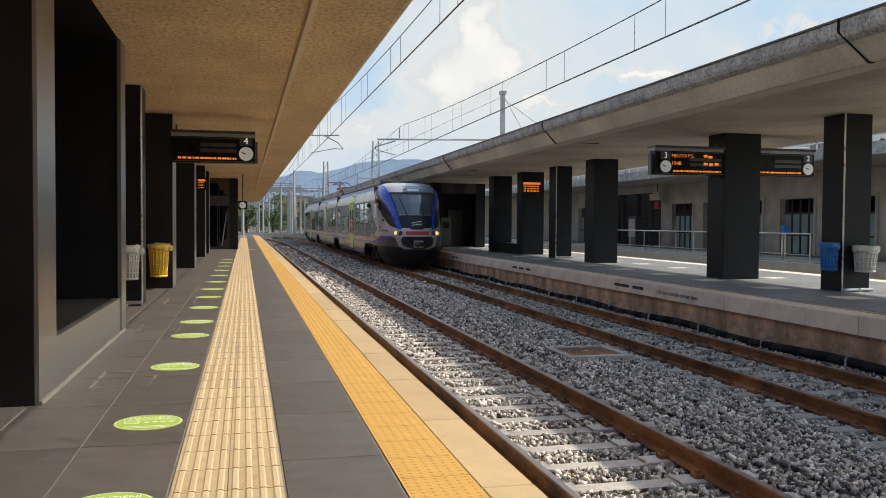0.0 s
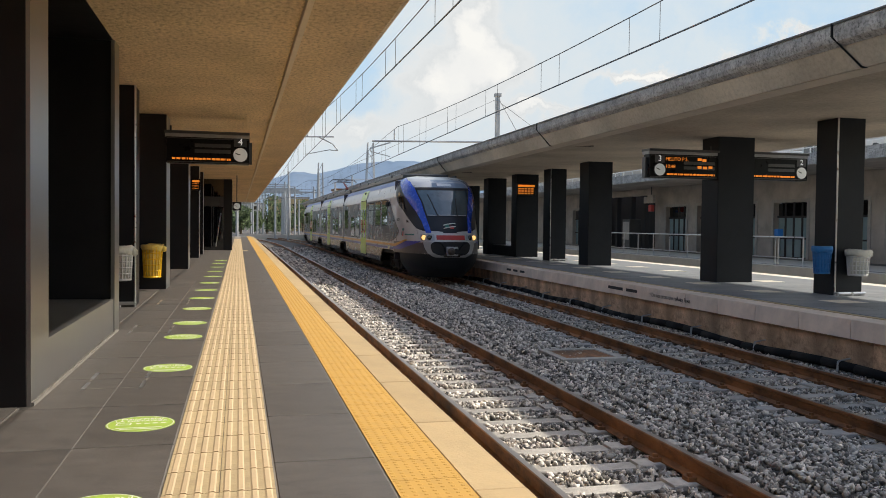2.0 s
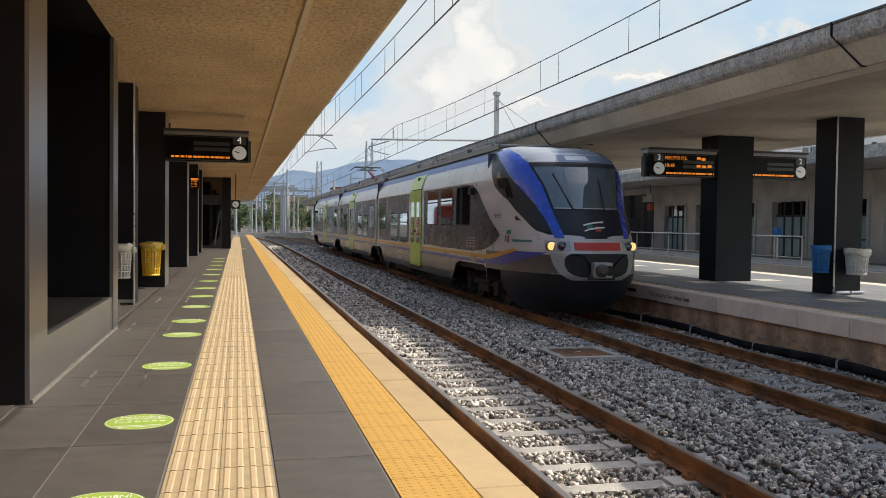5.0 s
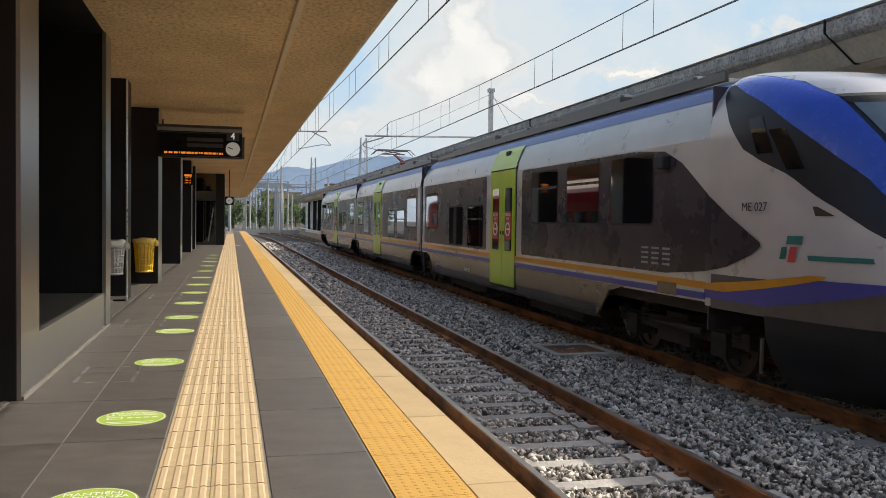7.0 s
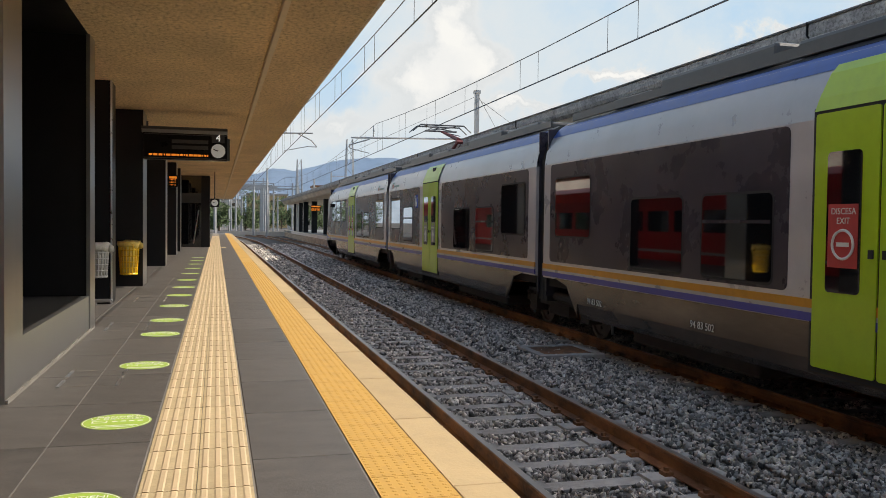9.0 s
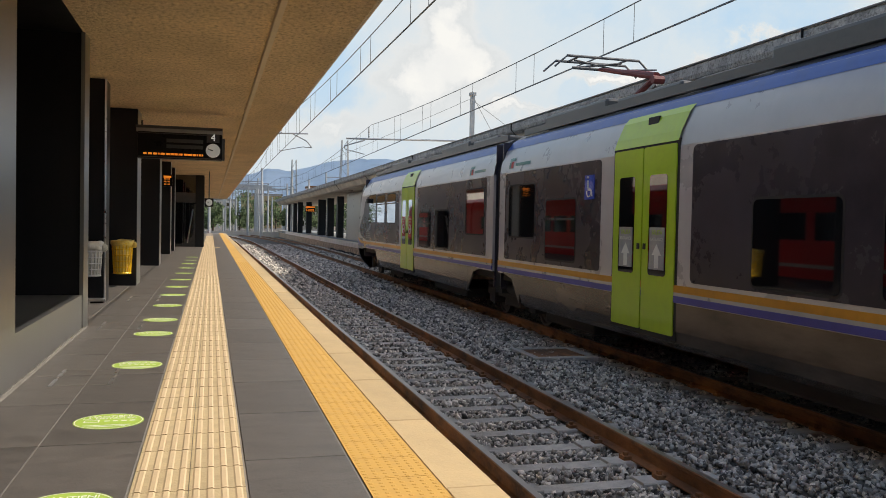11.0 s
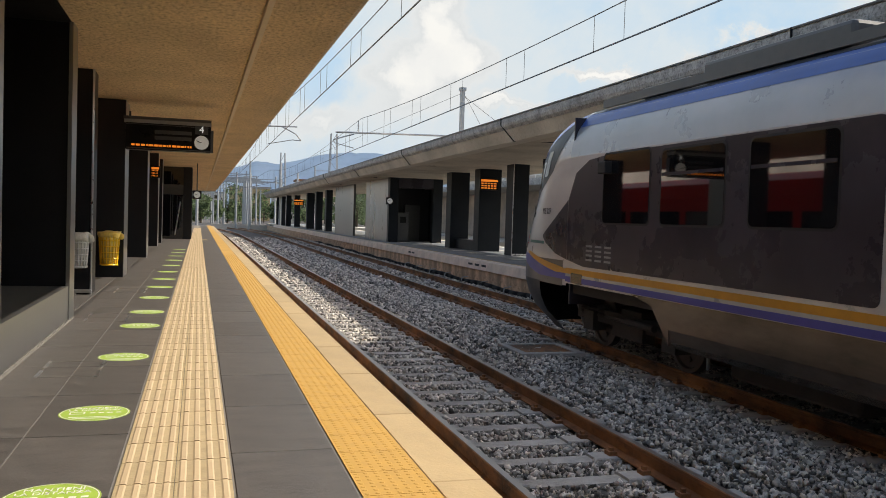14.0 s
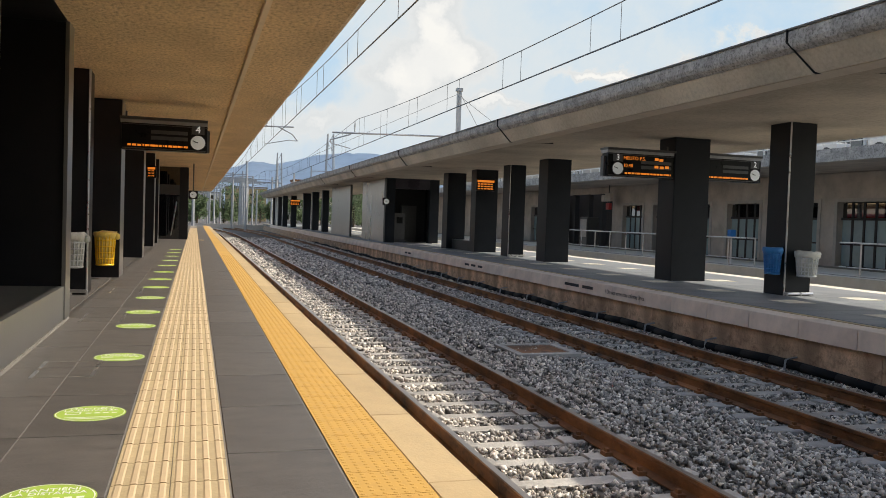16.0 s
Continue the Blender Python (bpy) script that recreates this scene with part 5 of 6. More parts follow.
def litter_bin(x, y, z0, z1, r, body, bag, label):
    """A perforated plastic basket on a column, with a bag turned over its rim."""
    root = thing("litter_bin", label, "bin", "litter bins")
    bm = bmesh.new()
    n, h = 18, z1 - z0
    for k in range(n):
        a = 2 * math.pi * k / n
        c, s = math.cos(a), math.sin(a)
        tube(bm, (x + .80 * r * c, y + .80 * r * s, z0), (x + r * c, y + r * s, z1 - .02), .011, 5)
    for j in range(6):
        f = j / 5
        rr = r * (.80 + .2 * f)
        zz = z0 + (h - .03) * f
        for k in range(n):
            a, b = 2 * math.pi * k / n, 2 * math.pi * (k + 1) / n
            tube(bm, (x + rr * math.cos(a), y + rr * math.sin(a), zz), (x + rr * math.cos(b), y + rr * math.sin(b), zz), .012 if 0 < j < 5 else .02, 5)
    part("basket", bm, body, root)
    part("liner", lathe([(r * .74, z0 + .01), (r * .93, z1 - .03)], 20, "z", (x, y, 0)), bag, root, "thin plastic liner", True)
    bm = lathe([(r * 1.04, z1 - .10), (r * 1.13, z1 - .03), (r * 1.09, z1 + .02), (r * .9, z1 + .025)], 26, "z", (x, y, 0))
    for v in bm.verts:
        v.co += Vector((noise.noise(v.co * 9), noise.noise(v.co * 9 + Vector((5, 0, 0))), noise.noise(v.co * 7 + Vector((0, 9, 0))))) * .035
    part("bag", bm, bag, root, "crumpled bin bag over the rim", True)
    bm = lathe([(.02, 0), (.055, .03), (.05, .1), (.015, .13)], 10, "z", (x + r * 1.15, y - .02, z1 - .13))
    part("bag_knot", bm, bag, root, "", True)
    part("hook", boxes((x - .03, x + .03, y + r * .9, y + r * .9 + .12, z1 - .1, z1 - .04)), M["alu"], root)


litter_bin(-1.79, 14.22, .47, .98, .17, M["wplastic"], M["bag"], "white perforated litter bin on the narrow column")
litter_bin(-1.68, 17.95, .28, .92, .20, M["yplastic"], M["ybag"], "yellow perforated litter bin on the black column")
litter_bin(11.58, 14.5, .53, 1.05, .18, M["bplastic"], M["bplastic"], "blue perforated litter bin on the slate column")
litter_bin(12.12, 14.12, .51, .99, .22, M["wplastic"], M["bag"], "white litter bin with bag on the slate column")


# ---- lift and shelter on the platforms ----
def island_shelter():
    root = thing("lift_shelter", "steel-clad lift shelter with dark glass on the platform", "shelter")
    def wall(y0, y1, m, name="steel_panel"):
        part(name, rbox(10.15 + SK * y0, 10.3 + SK * y0, y0, y1, P3, SOF3, .01), m, root)
    for k in range(3):
        wall(45.6 + 2.3 * k, 47.88 + 2.3 * k, M["darksteel"])
    for k in range(4):
        wall(57.0 + 2.05 * k, 59.03 + 2.05 * k, M["darksteel"])
    part("corner_post", rbox(10.2, 10.75, 45.2, 45.6, P3, SOF3, .01), M["slate"], root)
    part("corner_post", rbox(12.75, 13.3, 45.2, 45.7, P3, SOF3, .01), M["slate"], root)
    # black sheet paints the shade at the back of the recess
    part("recess_shade", boxes((10.4, 13.2, 47.8, 47.95, P3, SOF3)), M["roomshade"], root)
    part("side_glass", boxes((13.2, 13.25, 45.7, 51, P3, SOF3)), M["glass"], root)
    part("lintel", boxes((10.75, 12.75, 45.25, 45.5, 3.1, SOF3)), M["charcoal"], root)
    part("lift_door", boxes((11.7, 12.6, 47.5, 47.78, P3, 2.2)), M["housing"], root)
    m = thing("ticket_machine", "grey ticket machine in the shelter", "ticket machine")
    part("cabinet", rbox(10.95, 11.6, 46.2, 46.8, P3, 1.75, .02), M["lowgrey"], m)
    part("screen", boxes((11.1, 11.45, 46.19, 46.2, 1.15, 1.5)), M["screen"], m)
    part("base", rbox(10.8, 11.7, 46.1, 46.9, P3, .18, .02), M["housing"], m)


island_shelter()


def platform_lift():
    root = thing("lift_shaft", "dark glazed lift shaft under the canopy", "lift")
    part("frame_post", rbox(-2.0, -1.7, 44, 44.3, 0, SOF, .01), M["black"], root)
    part("frame_post", rbox(-0.72, -0.3, 44, 44.5, 0, SOF, .01), M["black"], root)
    part("lintel", boxes((-1.7, -0.72, 44.05, 44.3, 2.25, 2.75)), M["housing"], root)
    part("glass_front", boxes((-1.7, -0.72, 44.2, 44.23, 0, SOF)), M["glass"], root)
    part("lift_car", boxes((-1.6, -1.15, 45.2, 46, 0.1, 2.2)), M["galv"], root)
    part("handrail", tubes(((-1.1, 44.1, .2), (-0.85, 44.1, 1.9), .03, 8)), M["alu"], root)
    part("back", boxes((-2.0, -0.3, 46, 46.1, 0, SOF)), M["roomshade"], root)


platform_lift()


def low_bench(x0, x1, y0, y1):
    root = thing("low_sill", "dark low sill between two slate columns", "sill")
    part("panel", rbox(x0, x1, y0, y1, P3, .52, .01), M["slate"], root)
    part("cap", boxes((x0 - .01, x1 + .01, y0, y1, .52, .535)), M["housing"], root)


low_bench(11.76, 12.38, 34.92, 37.58)

# ---- station building beyond ----
BX = 25.0


def station_building():
    root = thing("station_building", "long grey-brown plastered station building with framed doors", "building")
    T = .35
    openings = [(20.5, 22.3), (24.6, 27.6), (28.7, 30.0), (32.45, 34.85), (36.3, 38.0), (39.7, 41.7), (42.9, 45.2), (46.6, 54.6), (57, 59.5), (62, 65)]
    ys = 12.0
    top = 2.68
    for a, b in openings + [(90, 90)]:
        part("wall", boxes((BX, BX + T, ys, a, -.05, 3.85)), M["facade"], root)
        if a < 90:
            part("wall", boxes((BX, BX + T, a, b, top if b - a < 5 else 3.45, 3.85)), M["facade"], root)
        ys = b
    for a, b in openings:
        if b - a > 5:
            # black sheet and pillars paint the gloom inside the wide opening
            w = part("opening_shade", boxes((BX + 1.6, BX + 1.7, a, b + 8, -.05, 3.6)), M["roomshade"], root)
            for y in (a + 1.5, a + 3.4, a + 5.5):
                part("pillar", boxes((BX + .1, BX + .4, y, y + .3, 0, 3.5)), M["roomshade"], root)
            continue
        fr = part("door_frame", boxes((BX - .05, BX + .02, a - .16, a, 0, top + .14), (BX - .05, BX + .02, b, b + .16, 0, top + .14), (BX - .05, BX + .02, a, b, top, top + .14)), M["frame"], root, "pale stone door surround")
        n = max(2, round((b - a) / .62))
        for k in range(n):
            y0, y1 = a + (b - a) * k / n, a + (b - a) * (k + 1) / n
            part("glazed_leaf", boxes((BX + .2, BX + .22, y0 + .06, y1 - .06, .12, 1.95)), M["greenglass"], root)
            part("transom_pane", boxes((BX + .2, BX + .22, y0 + .06, y1 - .06, 2.05, top - .05)), M["glass"], root)
            part("mullion", boxes((BX + .17, BX + .25, y0 - .05, y0 + .05, 0, top)), M["print"], root)
        part("mullion", boxes((BX + .17, BX + .25, a, b, 1.95, 2.05), (BX + .17, BX + .25, a, b, .95, 1.02)), M["print"], root)
        # black sheet in place of an unlit room behind the glass
        part("room_shade", boxes((BX + .6, BX + .65, a - .3, b + .3, 0, 3)), M["roomshade"], root)
    part("canopy_slab", boxes((BX - 4.2, BX + .4, 10, 95, 3.88, 4.1)), M["facade"], root, "thin concrete canopy slab")
    part("canopy_edge", boxes((BX - 4.3, BX - 4.2, 10, 95, 3.84, 4.28)), M["fascia"], root)
    part("terrace_wall", boxes((BX + .4, BX + .7, 10, 95, 3.85, 4.9)), M["purple"], root, "mauve parapet wall")
    up = part("upper_wall", boxes((BX + 6, BX + 6.4, 10, 95, 3.85, 9.2)), M["farwall"], root)
    for k in range(12):
        y = 14 + 6.2 * k
        w = part("upper_window", boxes((BX + 5.9, BX + 6.0, y, y + 1.9, 5.2, 7.0)), M["wplastic"], root, "white framed upper window")
        part("pane", boxes((BX + 5.86, BX + 5.9, y + .15, y + .9, 5.35, 6.85), (BX + 5.86, BX + 5.9, y + 1.0, y + 1.75, 5.35, 6.85)), M["glass"], w)
    for y in (24.5, 27.2, 33.0):
        ac = part("air_conditioner", rbox(BX - .6, BX + .1, y, y + 1.1, 4.1, 5.0, .03), M["wplastic"], root, "white air-conditioning unit")
        part("fan_grille", lathe([(.32, 0), (.32, -.02), (.05, -.03)], 18, "x", (BX - .6, y + .55, 4.55)), M["housing"], ac)
    part("terrace_railing", boxes(*[(BX - .9, BX - .86, 12 + 1.2 * k, 12.04 + 1.2 * k, 4.1, 5.0) for k in range(40)], (BX - .9, BX - .86, 12, 60, 4.96, 5.0)), M["wplastic"], root)
    # first platform
    pl = thing("first_platform", "pale first platform along the station building", "platform", kind="structure")
    part("slab", boxes((19.3, BX + 2, Y0, 110, BED, .06)), M["concrete"], pl)
    part("edge", boxes((19.2, 19.7, Y0, 110, -.25, .075)), M["p3white"], pl)
    part("strip", boxes((20.2, 23.5, Y0, 110, .06, .068)), M["p3white"], pl)
    tr = thing("railway_track", "rusty railway track behind the island platform", "track", "railway tracks", "structure")
    for x in (16.6, 18.1):
        bm = bmesh.new()
        prism(bm, [(u, v) for u, v in rail_profile(x)], "y", Y0, 130)
        part("rail", bm, M["rail"], tr)


station_building()


def fence(y0, y1, x=19.9):
    root = thing("metal_fence", "thin grey steel railing with mesh on the platform", "fence", "platform railings")
    for k in range(int((y1 - y0) / 1.6) + 1):
        y = y0 + 1.6 * k
        part("post", tubes(((x, y, .07), (x, y, 1.12), .028, 8)), M["alu"], root)
    part("top_rail", tubes(((x, y0, 1.12), (x, y1, 1.12), .028, 8)), M["alu"], root)
    part("mid_rail", tubes(((x, y0, .35), (x, y1, .35), .018, 8)), M["alu"], root)


fence(26.0, 44.0)
fence(14.5, 21.8)


def clutter():
    p = thing("yellow_post", "fluorescent yellow-green marker post by the railing", "post", at=pose(21.2, 47.2, .07))
    part("post", lathe([(.13, 0), (.13, .55), (.10, .62)], 14), M["hivis"], p)
    part("cap", lathe([(.09, .62), (.07, .8)], 12), M["print"], p)
    for y in (28.4, 30.5):
        b = thing("blue_ticket_stamp", "small blue ticket stamping box on a steel post", "stamp box", "ticket stamps", at=pose(20.6, y, .07))
        part("post", tubes(((0, 0, 0), (0, 0, 1.05), .04, 8)), M["alu"], b)
        part("box", rbox(-.12, .12, -.12, .12, 1.0, 1.35, .02), M["bplastic"], b)
    v = thing("vending_machine", "dark vending machine against the building", "vending machine", at=pose(23.8, 47.3, .07))
    part("cabinet", rbox(-.4, .4, -.5, .5, 0, 1.85, .03), M["housing"], v)
    part("front", boxes((-.42, -.4, -.42, .42, .6, 1.7)), M["frame"], v)
    s = thing("signal_box", "grey signal and loudspeaker cluster under the slab", "sign", at=pose(24.2, 45.6, 0))
    part("plate", rbox(-.1, .1, -.35, .35, 2.9, 3.4, .02), M["farwall"], s)
    part("plate", rbox(-.1, .1, .4, .8, 2.9, 3.3, .02), M["frame"], s)
    part("rod", tubes(((0, 0, 3.4), (0, 0, 3.9), .03, 8)), M["housing"], s)
    part("lower_plate", rbox(-.1, .1, -.2, .2, 2.4, 2.8, .02), M["redprint"], s)


clutter()


# ---- overhead line ----
def catenary(cx, sk, label, ysup, zs, sag, drop):
    root = thing("overhead_line", label, "overhead wire", "overhead lines")
    zc = 4.70
    def mess(y):
        span = 52.0
        f = ((y - ysup) % span) / span
        return zs - sag * f * (1 - f)
    def bar(pts, r):
        bm = bmesh.new()
        for p, q in zip(pts, pts[1:]):
            tube(bm, p, q, r, 6)
        return bm
    ys = [-24 + 3.0 * k for k in range(62)]
    part("messenger_wire", bar([(cx + sk * y + bend(y), y, mess(y)) for y in ys], .011), M["wire"], root)
    for d in (-.02, .02):
        part("contact_wire", bar([(cx + sk * y + d + .0 + bend(y), y, zc + (.0 if d < 0 else .03)) for y in ys], .010), M["wire"], root)
    y = drop
    k = 0
    while y < 110:
        part("dropper", tubes(((cx + sk * y + bend(y), y, zc), (cx + sk * y + bend(y), y, mess(y)), .006, 5)), M["wire"], root)
        y += (1.2, 3.6)[k % 2]
        k += 1


catenary(3.2, 0.0, "twin contact wire with droppers over the near track", 39.0, 6.23, 3.83, -21.3)
catenary(7.22, SK, "twin contact wire with droppers over the second track", 39.5, 6.1, 2.77, -20.2)


def cantilever():
    root = thing("catenary_mast", "tall grey mast with long arm and wire stays", "mast")
    part("mast", boxes((12.55, 12.75, 39.9, 40.1, P3, 8.05)), M["galv"], root)
    part("cap", boxes((12.5, 12.8, 39.85, 40.15, 7.9, 8.07)), M["galv"], root)
    part("arm", tubes(((6.3, 40, 5.47), (12.6, 40, 5.62), .045, 8)), M["galv"], root)
    part("insulator", lathe([(.02, 0), (.045, .06), (.02, .1), (.045, .16), (.02, .2), (.045, .26), (.015, .55)], 10, "z", (7.4, 40, 5.55)), M["galv"], root)
    part("registration_arm", tubes(((7.2, 40, 5.42), (6.2, 40, 5.1), .03, 8), ((6.2, 40, 5.1), (6.25, 40, 4.95), .025, 6), ((6.25, 40, 4.95), (7.2, 40, 4.74), .02, 6)), M["galv"], root)
    part("stay", tubes(((12.65, 40, 7.9), (20, 52, 4.0), .012, 5)), M["wire"], root)
    part("stay", tubes(((12.65, 40, 7.7), (18, 40, 4.2), .012, 5)), M["wire"], root)
    part("stay", tubes(((12.65, 40, 7.8), (7.4, 56, 5.4), .010, 5)), M["wire"], root)
    r2 = thing("cantilever_arm", "grey registration arm over the near track", "mast arm")
    part("arm", tubes(((1.9, 40, 5.52), (4.45, 40, 5.6), .035, 8)), M["galv"], r2)
    part("drop_bracket", tubes(((3.7, 40, 5.58), (4.4, 40, 5.25), .028, 8), ((4.4, 40, 5.25), (4.65, 40, 4.95), .028, 8), ((4.65, 40, 4.95), (4.3, 40, 4.95), .02, 6), ((4.3, 40, 4.98), (3.1, 40, 4.72), .018, 6)), M["galv"], r2)
    part("insulator", lathe([(.02, 0), (.04, .06), (.02, .1), (.04, .16), (.015, .3)], 10, "z", (3.2, 40, 5.56)), M["galv"], r2)
    part("mast", boxes((1.75, 1.9, 39.9, 40.1, 4.1, 6.6)), M["galv"], r2)


cantilever()


def lattice_mast(x, y, h, w):
    root = thing("lattice_mast", "distant grey steel lattice mast", "mast", "distant masts")
    for a in (-w, w):
        for b in (-w, w):
            part("leg", tubes(((x + a, y + b, BED), (x + a * .5, y + b * .5, h), .09, 5)), M["galv"], root)
    n = int(h / 1.5)
    bm = bmesh.new()
    for k in range(n):
        z0, z1 = BED + (h - BED) * k / n, BED + (h - BED) * (k + 1) / n
        f0, f1 = 1 - .5 * k / n, 1 - .5 * (k + 1) / n
        sgn = 1 if k % 2 else -1
        tube(bm, (x - sgn * w * f0, y - w * f0, z0), (x + sgn * w * f1, y - w * f1, z1), .05, 4)
    part("bracing", bm, M["galv"], root)


def far_mast(x, y, h, arm):
    root = thing("line_mast", "distant pale catenary mast with arm", "mast", "distant masts")
    part("mast", tubes(((x, y, BED), (x, y, h), .16, 6, .11)), M["galv"], root)
    if arm:
        part("arm", tubes(((x, y, h - .7), (x + arm, y, h - .6), .06, 5)), M["galv"], root)


rm = random.Random(3)
for k in range(40):
    y = 103 + 3.4 * k
    x = -4 + rm.uniform(0, 1) * (18 + .1 * k) - .0004 * (y - 75) ** 2 * 1.5
    far_mast(x, y, rm.uniform(5.2, 8.5), rm.choice((0, 3, -3, 0)))


def gantry(x0, x1, y, h):
    root = thing("signal_gantry", "distant grey steel gantry across the tracks", "gantry", "distant gantries")
    for x in (x0, x1):
        part("post", tubes(((x, y, BED), (x, y, h), .15, 6, .12)), M["galv"], root)
    part("beam", boxes((x0 - .6, x1 + .6, y - .12, y + .12, h - .75, h - .45)), M["galv"], root)
    part("upper_chord", boxes((x0, x1, y - .08, y + .08, h - .12, h)), M["galv"], root)
    for k in range(5):
        x = x0 + (x1 - x0) * (k + .5) / 5
        part("hanger", tubes(((x, y, h - .75), (x, y, h - 2.0), .05, 5)), M["galv"], root)


for x0, x1, y, h in ((-5.5, 6.5, 112, 6.6), (-8, 8.5, 131, 7.2), (-12, 9, 152, 7.6), (-6, 16, 170, 8.4)):
    gantry(x0, x1, y, h)
lattice_mast(23.2, 150, 16.3, 1.0)
lattice_mast(14.2, 150, 12.4, .7)
far_mast(10.2, 110, 8.2, 0)
far_mast(17, 128, 9, 3)


# ---- distance ----
def tree(x, y, h, seed, label="dark green broadleaf tree beyond the tracks"):
    r = random.Random(seed)
    root = thing("tree", label, "tree", "distant trees", at=pose(x, y, BED))
    bm = tubes(((0, 0, 0), (.1, 0, h * .45), .22, 7, .14))
    for k in range(5):
        a = r.uniform(0, 6.28)
        tube(bm, (.1, 0, h * r.uniform(.3, .45)), (h * .25 * math.cos(a), h * .25 * math.sin(a), h * r.uniform(.6, .8)), .09, 5, .03)
    part("trunk", bm, M["trunk"], root)
    bm = bmesh.new()
    clumps = [(r.gauss(0, h * .17), r.gauss(0, h * .17), h * r.uniform(.14, .95), h * r.uniform(.10, .2)) for _ in range(20)]
    for cx, cy, cz, cr in clumps:
        for _ in range(95):
            d = Vector((r.gauss(0, 1), r.gauss(0, 1), r.gauss(0, .8))).normalized() * cr * r.uniform(.5, 1.05)
            c = Vector((cx, cy, cz)) + d
            s = r.uniform(.13, .28) * max(1.0, h / 9)
            u = Vector((r.gauss(0, 1), r.gauss(0, 1), r.gauss(0, 1))).normalized()
            w = u.orthogonal().normalized()
            bm.faces.new([bm.verts.new(c + q) for q in (u * s, w * s * .6, -u * s, -w * s * .6)])
    part("crown", bm, M["leaf"], root)


rt = random.Random(11)
for k in range(30):
    y = 150 + rt.uniform(0, 70)
    tree(-20 + 2.9 * k + rt.uniform(-1.5, 1.5), y, rt.uniform(5, 9) * (1 + .25 * (k > 14)), k)
for k, (x, y, h) in enumerate(((44, 205, 14.6), (48, 208, 13.5), (38, 215, 12.5), (35, 190, 10.5), (30, 185, 10), (53, 215, 13))):
    tree(x, y, h, 100 + k)


RIDGE = [(-30, 60), (-4, 90), (0, 112), (2.4, 128), (3.0, 137), (3.8, 149), (4.9, 140), (6.4, 154), (7.9, 172), (10, 182), (12, 182), (13.3, 171), (16, 150), (25, 100), (60, 60)]


def hills():
    bm = bmesh.new()
    rows = []
    for i in range(240):
        deg = -28 + 84 * i / 239
        a = radians(deg)
        e = interp(RIDGE, deg) + 5 * noise.noise(Vector((i * .6, 1, 0)))
        row = []
        for k in range(6):
            R, f = 1900 + 90 * k, (k / 5) ** .8
            row.append(bm.verts.new((R * math.sin(a), R * math.cos(a), -20 + (e + 20) * f + 14 * (0 < k < 5) * noise.noise(Vector((i * .35, k * 1.7, 3))))))
        rows.append(row)
    for A, B in zip(rows, rows[1:]):
        for k in range(5):
            bm.faces.new((A[k], B[k], B[k + 1], A[k + 1]))
    tagged(link(bm, "hills", M["hill"], smooth=True), "wooded hills on the horizon with distance haze painted into their blue-grey", "hills", kind="structure")


hills()


def far_house(x, y, w, d, h, m, roof):
    root = thing("house", "distant pale rendered building below the hills", "building", "distant buildings", at=pose(x, y, BED))
    part("wall", boxes((-w / 2, w / 2, 0, d, 0, h)), m, root)
    part("roof", boxes((-w / 2 - .3, w / 2 + .3, -.3, d + .3, h, h + .5)), roof, root)
    for k in range(max(1, int(w / 3))):
        for z in range(max(1, int(h / 3))):
            part("window", boxes((-w / 2 + 1 + 3 * k, -w / 2 + 2.2 + 3 * k, -.06, 0, 1 + 3 * z, 2.4 + 3 * z)), M["glass"], root)


far_house(24, 230, 9, 8, 8.5, M["farwall"], M["concrete"])
far_house(33, 240, 12, 8, 12, M["pinkcoping"], M["rail"])
far_house(15, 260, 12, 8, 10, M["coping"], M["concrete"])
far_house(44, 260, 10, 8, 11, M["farwall"], M["rail"])
far_house(2, 300, 14, 8, 9, M["farwall"], M["concrete"])


def far_wall():
    bm = boxes((-30, 30, 118, 118.3, BED, -.1))
    tagged(link(bm, "far_parapet", M["farwall"]), "low pale parapet beyond the platform end", "wall", kind="structure")


far_wall()


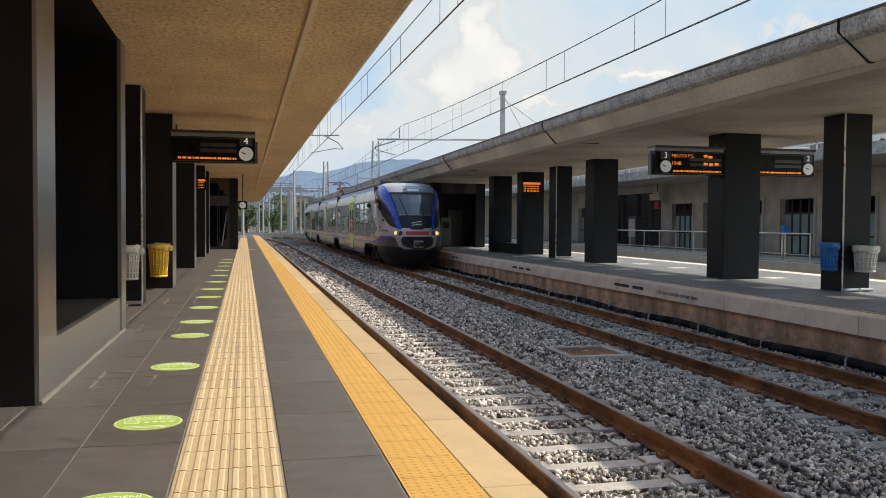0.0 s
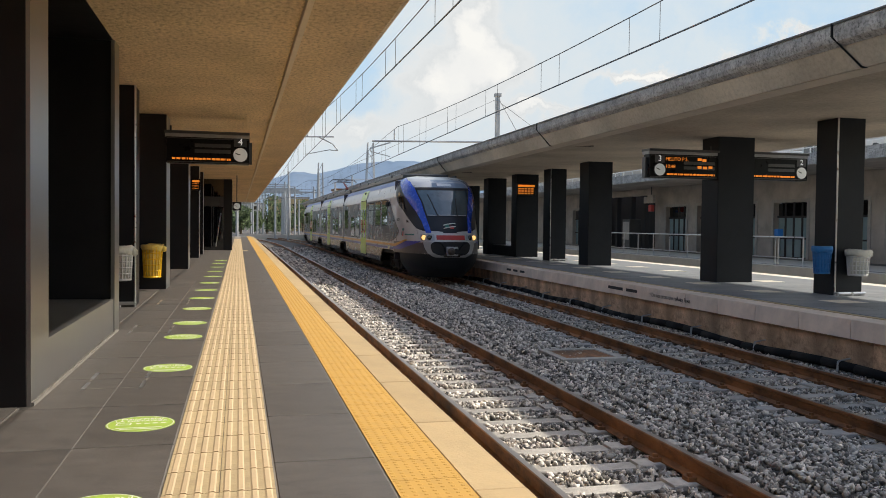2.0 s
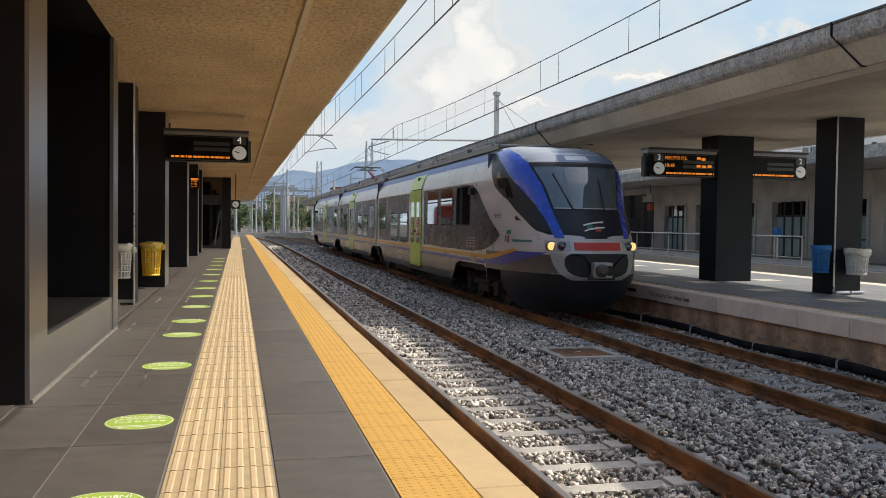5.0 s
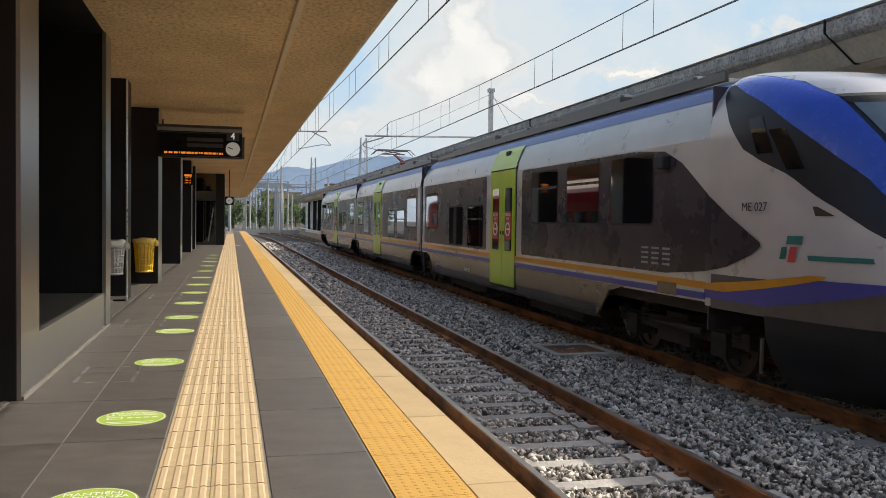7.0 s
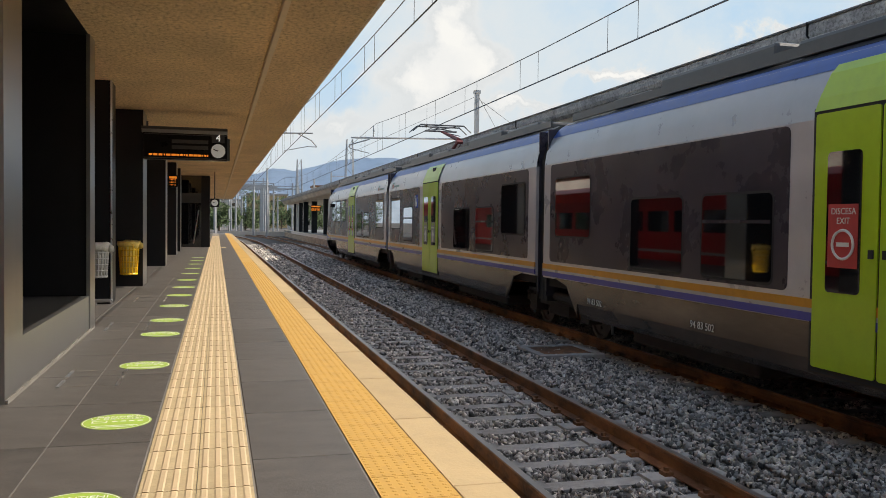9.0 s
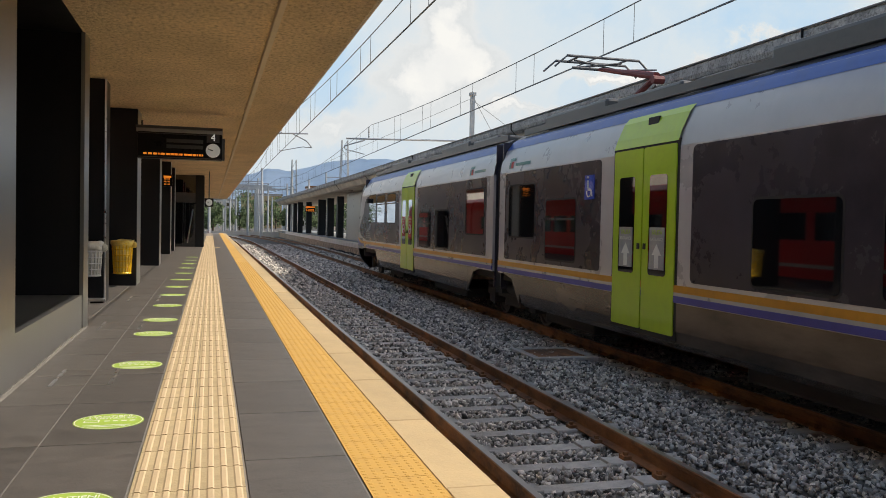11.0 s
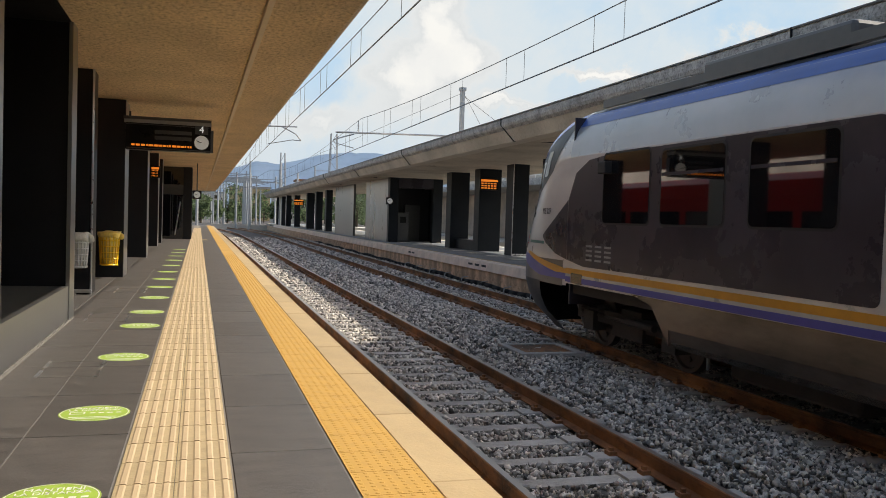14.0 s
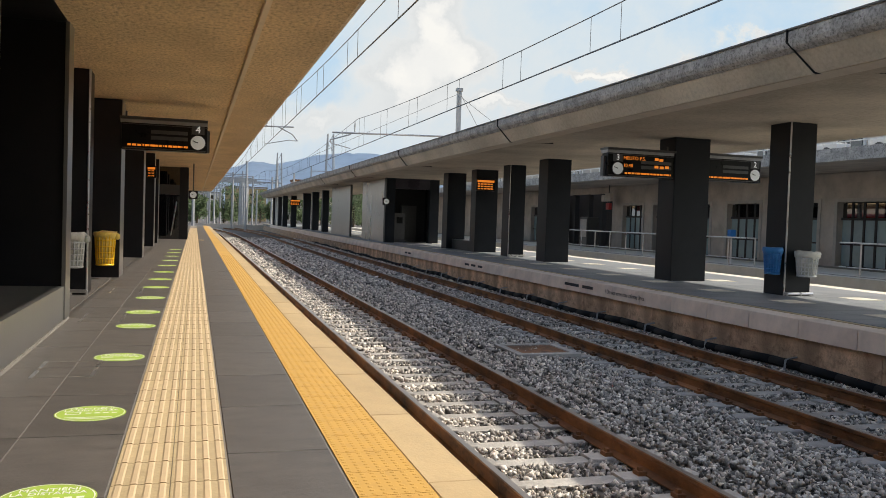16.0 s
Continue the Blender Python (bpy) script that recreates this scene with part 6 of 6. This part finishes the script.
# ---- the far side of the near platform: a parked red train ----
def parked_train():
    root = thing("parked_train", "parked red train with dark windows across the platform", "train", at=pose(-7.4, 0, 0))
    for y0, y1 in ((-44, -24.3), (-24, -4.3), (-4.0, 15.7), (16.0, 35.7), (36.0, 55.7), (56, 75.7)):
        bm = bmesh.new()
        prism(bm, [(-1.4, -.3), (1.4, -.3), (1.45, .2), (1.45, 2.5), (1.3, 3.0), (.9, 3.25), (-.9, 3.25), (-1.3, 3.0), (-1.45, 2.5), (-1.45, .2)], "y", y0, y1)
        c = part("car_body", bm, M["red"], root, "red car body")
        k = y0 + 1.2
        while k < y1 - 2.2:
            part("window", boxes((1.45, 1.46, k, k + 1.7, 1.15, 2.0)), M["glass"], c)
            k += 2.1
        part("white_line", boxes((1.45, 1.458, y0, y1, .32, .42)), M["wplastic"], c)
        part("underframe", boxes((-1.1, 1.1, y0 + .5, y1 - .5, RZ, -.3)), M["under"], c)
    # unseen wall, added to keep bright sky out of the window reflections
    w = boxes((-16.3, -16, Y0, 95, BED, 5.2))
    tagged(link(w, "added_west_wall", M["facade"]), "unseen plain grey wall added behind the parked train to block bright sky", "wall", kind="structure")


parked_train()


# ---- motion ----
RUN = [(0, 47.11), (0.5, 45.48), (1, 43.81), (1.5, 42.07), (2, 40.25), (2.5, 38.36), (3, 36.41), (3.5, 34.36), (4, 32.25), (4.2, 31.39), (6.3, 21.57), (6.5, 20.57), (7, 17.96),
       (7.5, 15.32), (8, 12.54), (8.5, 9.73), (9, 6.86), (11.5, -8.5), (12, -11.72), (12.5, -15.1), (13, -18.45), (13.5, -21.88), (14, -25.3), (14.5, -28.66), (15, -32.1), (15.5, -35.7), (16, -39.4)]


def train_pose(t, s):
    return pose(TX + SK * s, s, 0, 0, 0, -math.degrees(math.atan(SK)))


def motions():
    walk(TRAIN, [(t, train_pose(t, s)) for t, s in RUN])
    curve = lambda t: interp(RUN, t)
    ts = [k / 15 for k in range(241)]
    for ax in AXLES:
        base = ax.location.copy()
        walk(ax, [(t, pose(*base, math.degrees((curve(t) - curve(0)) / -0.425) * -1, 0, 0)) for t in ts])


motions()
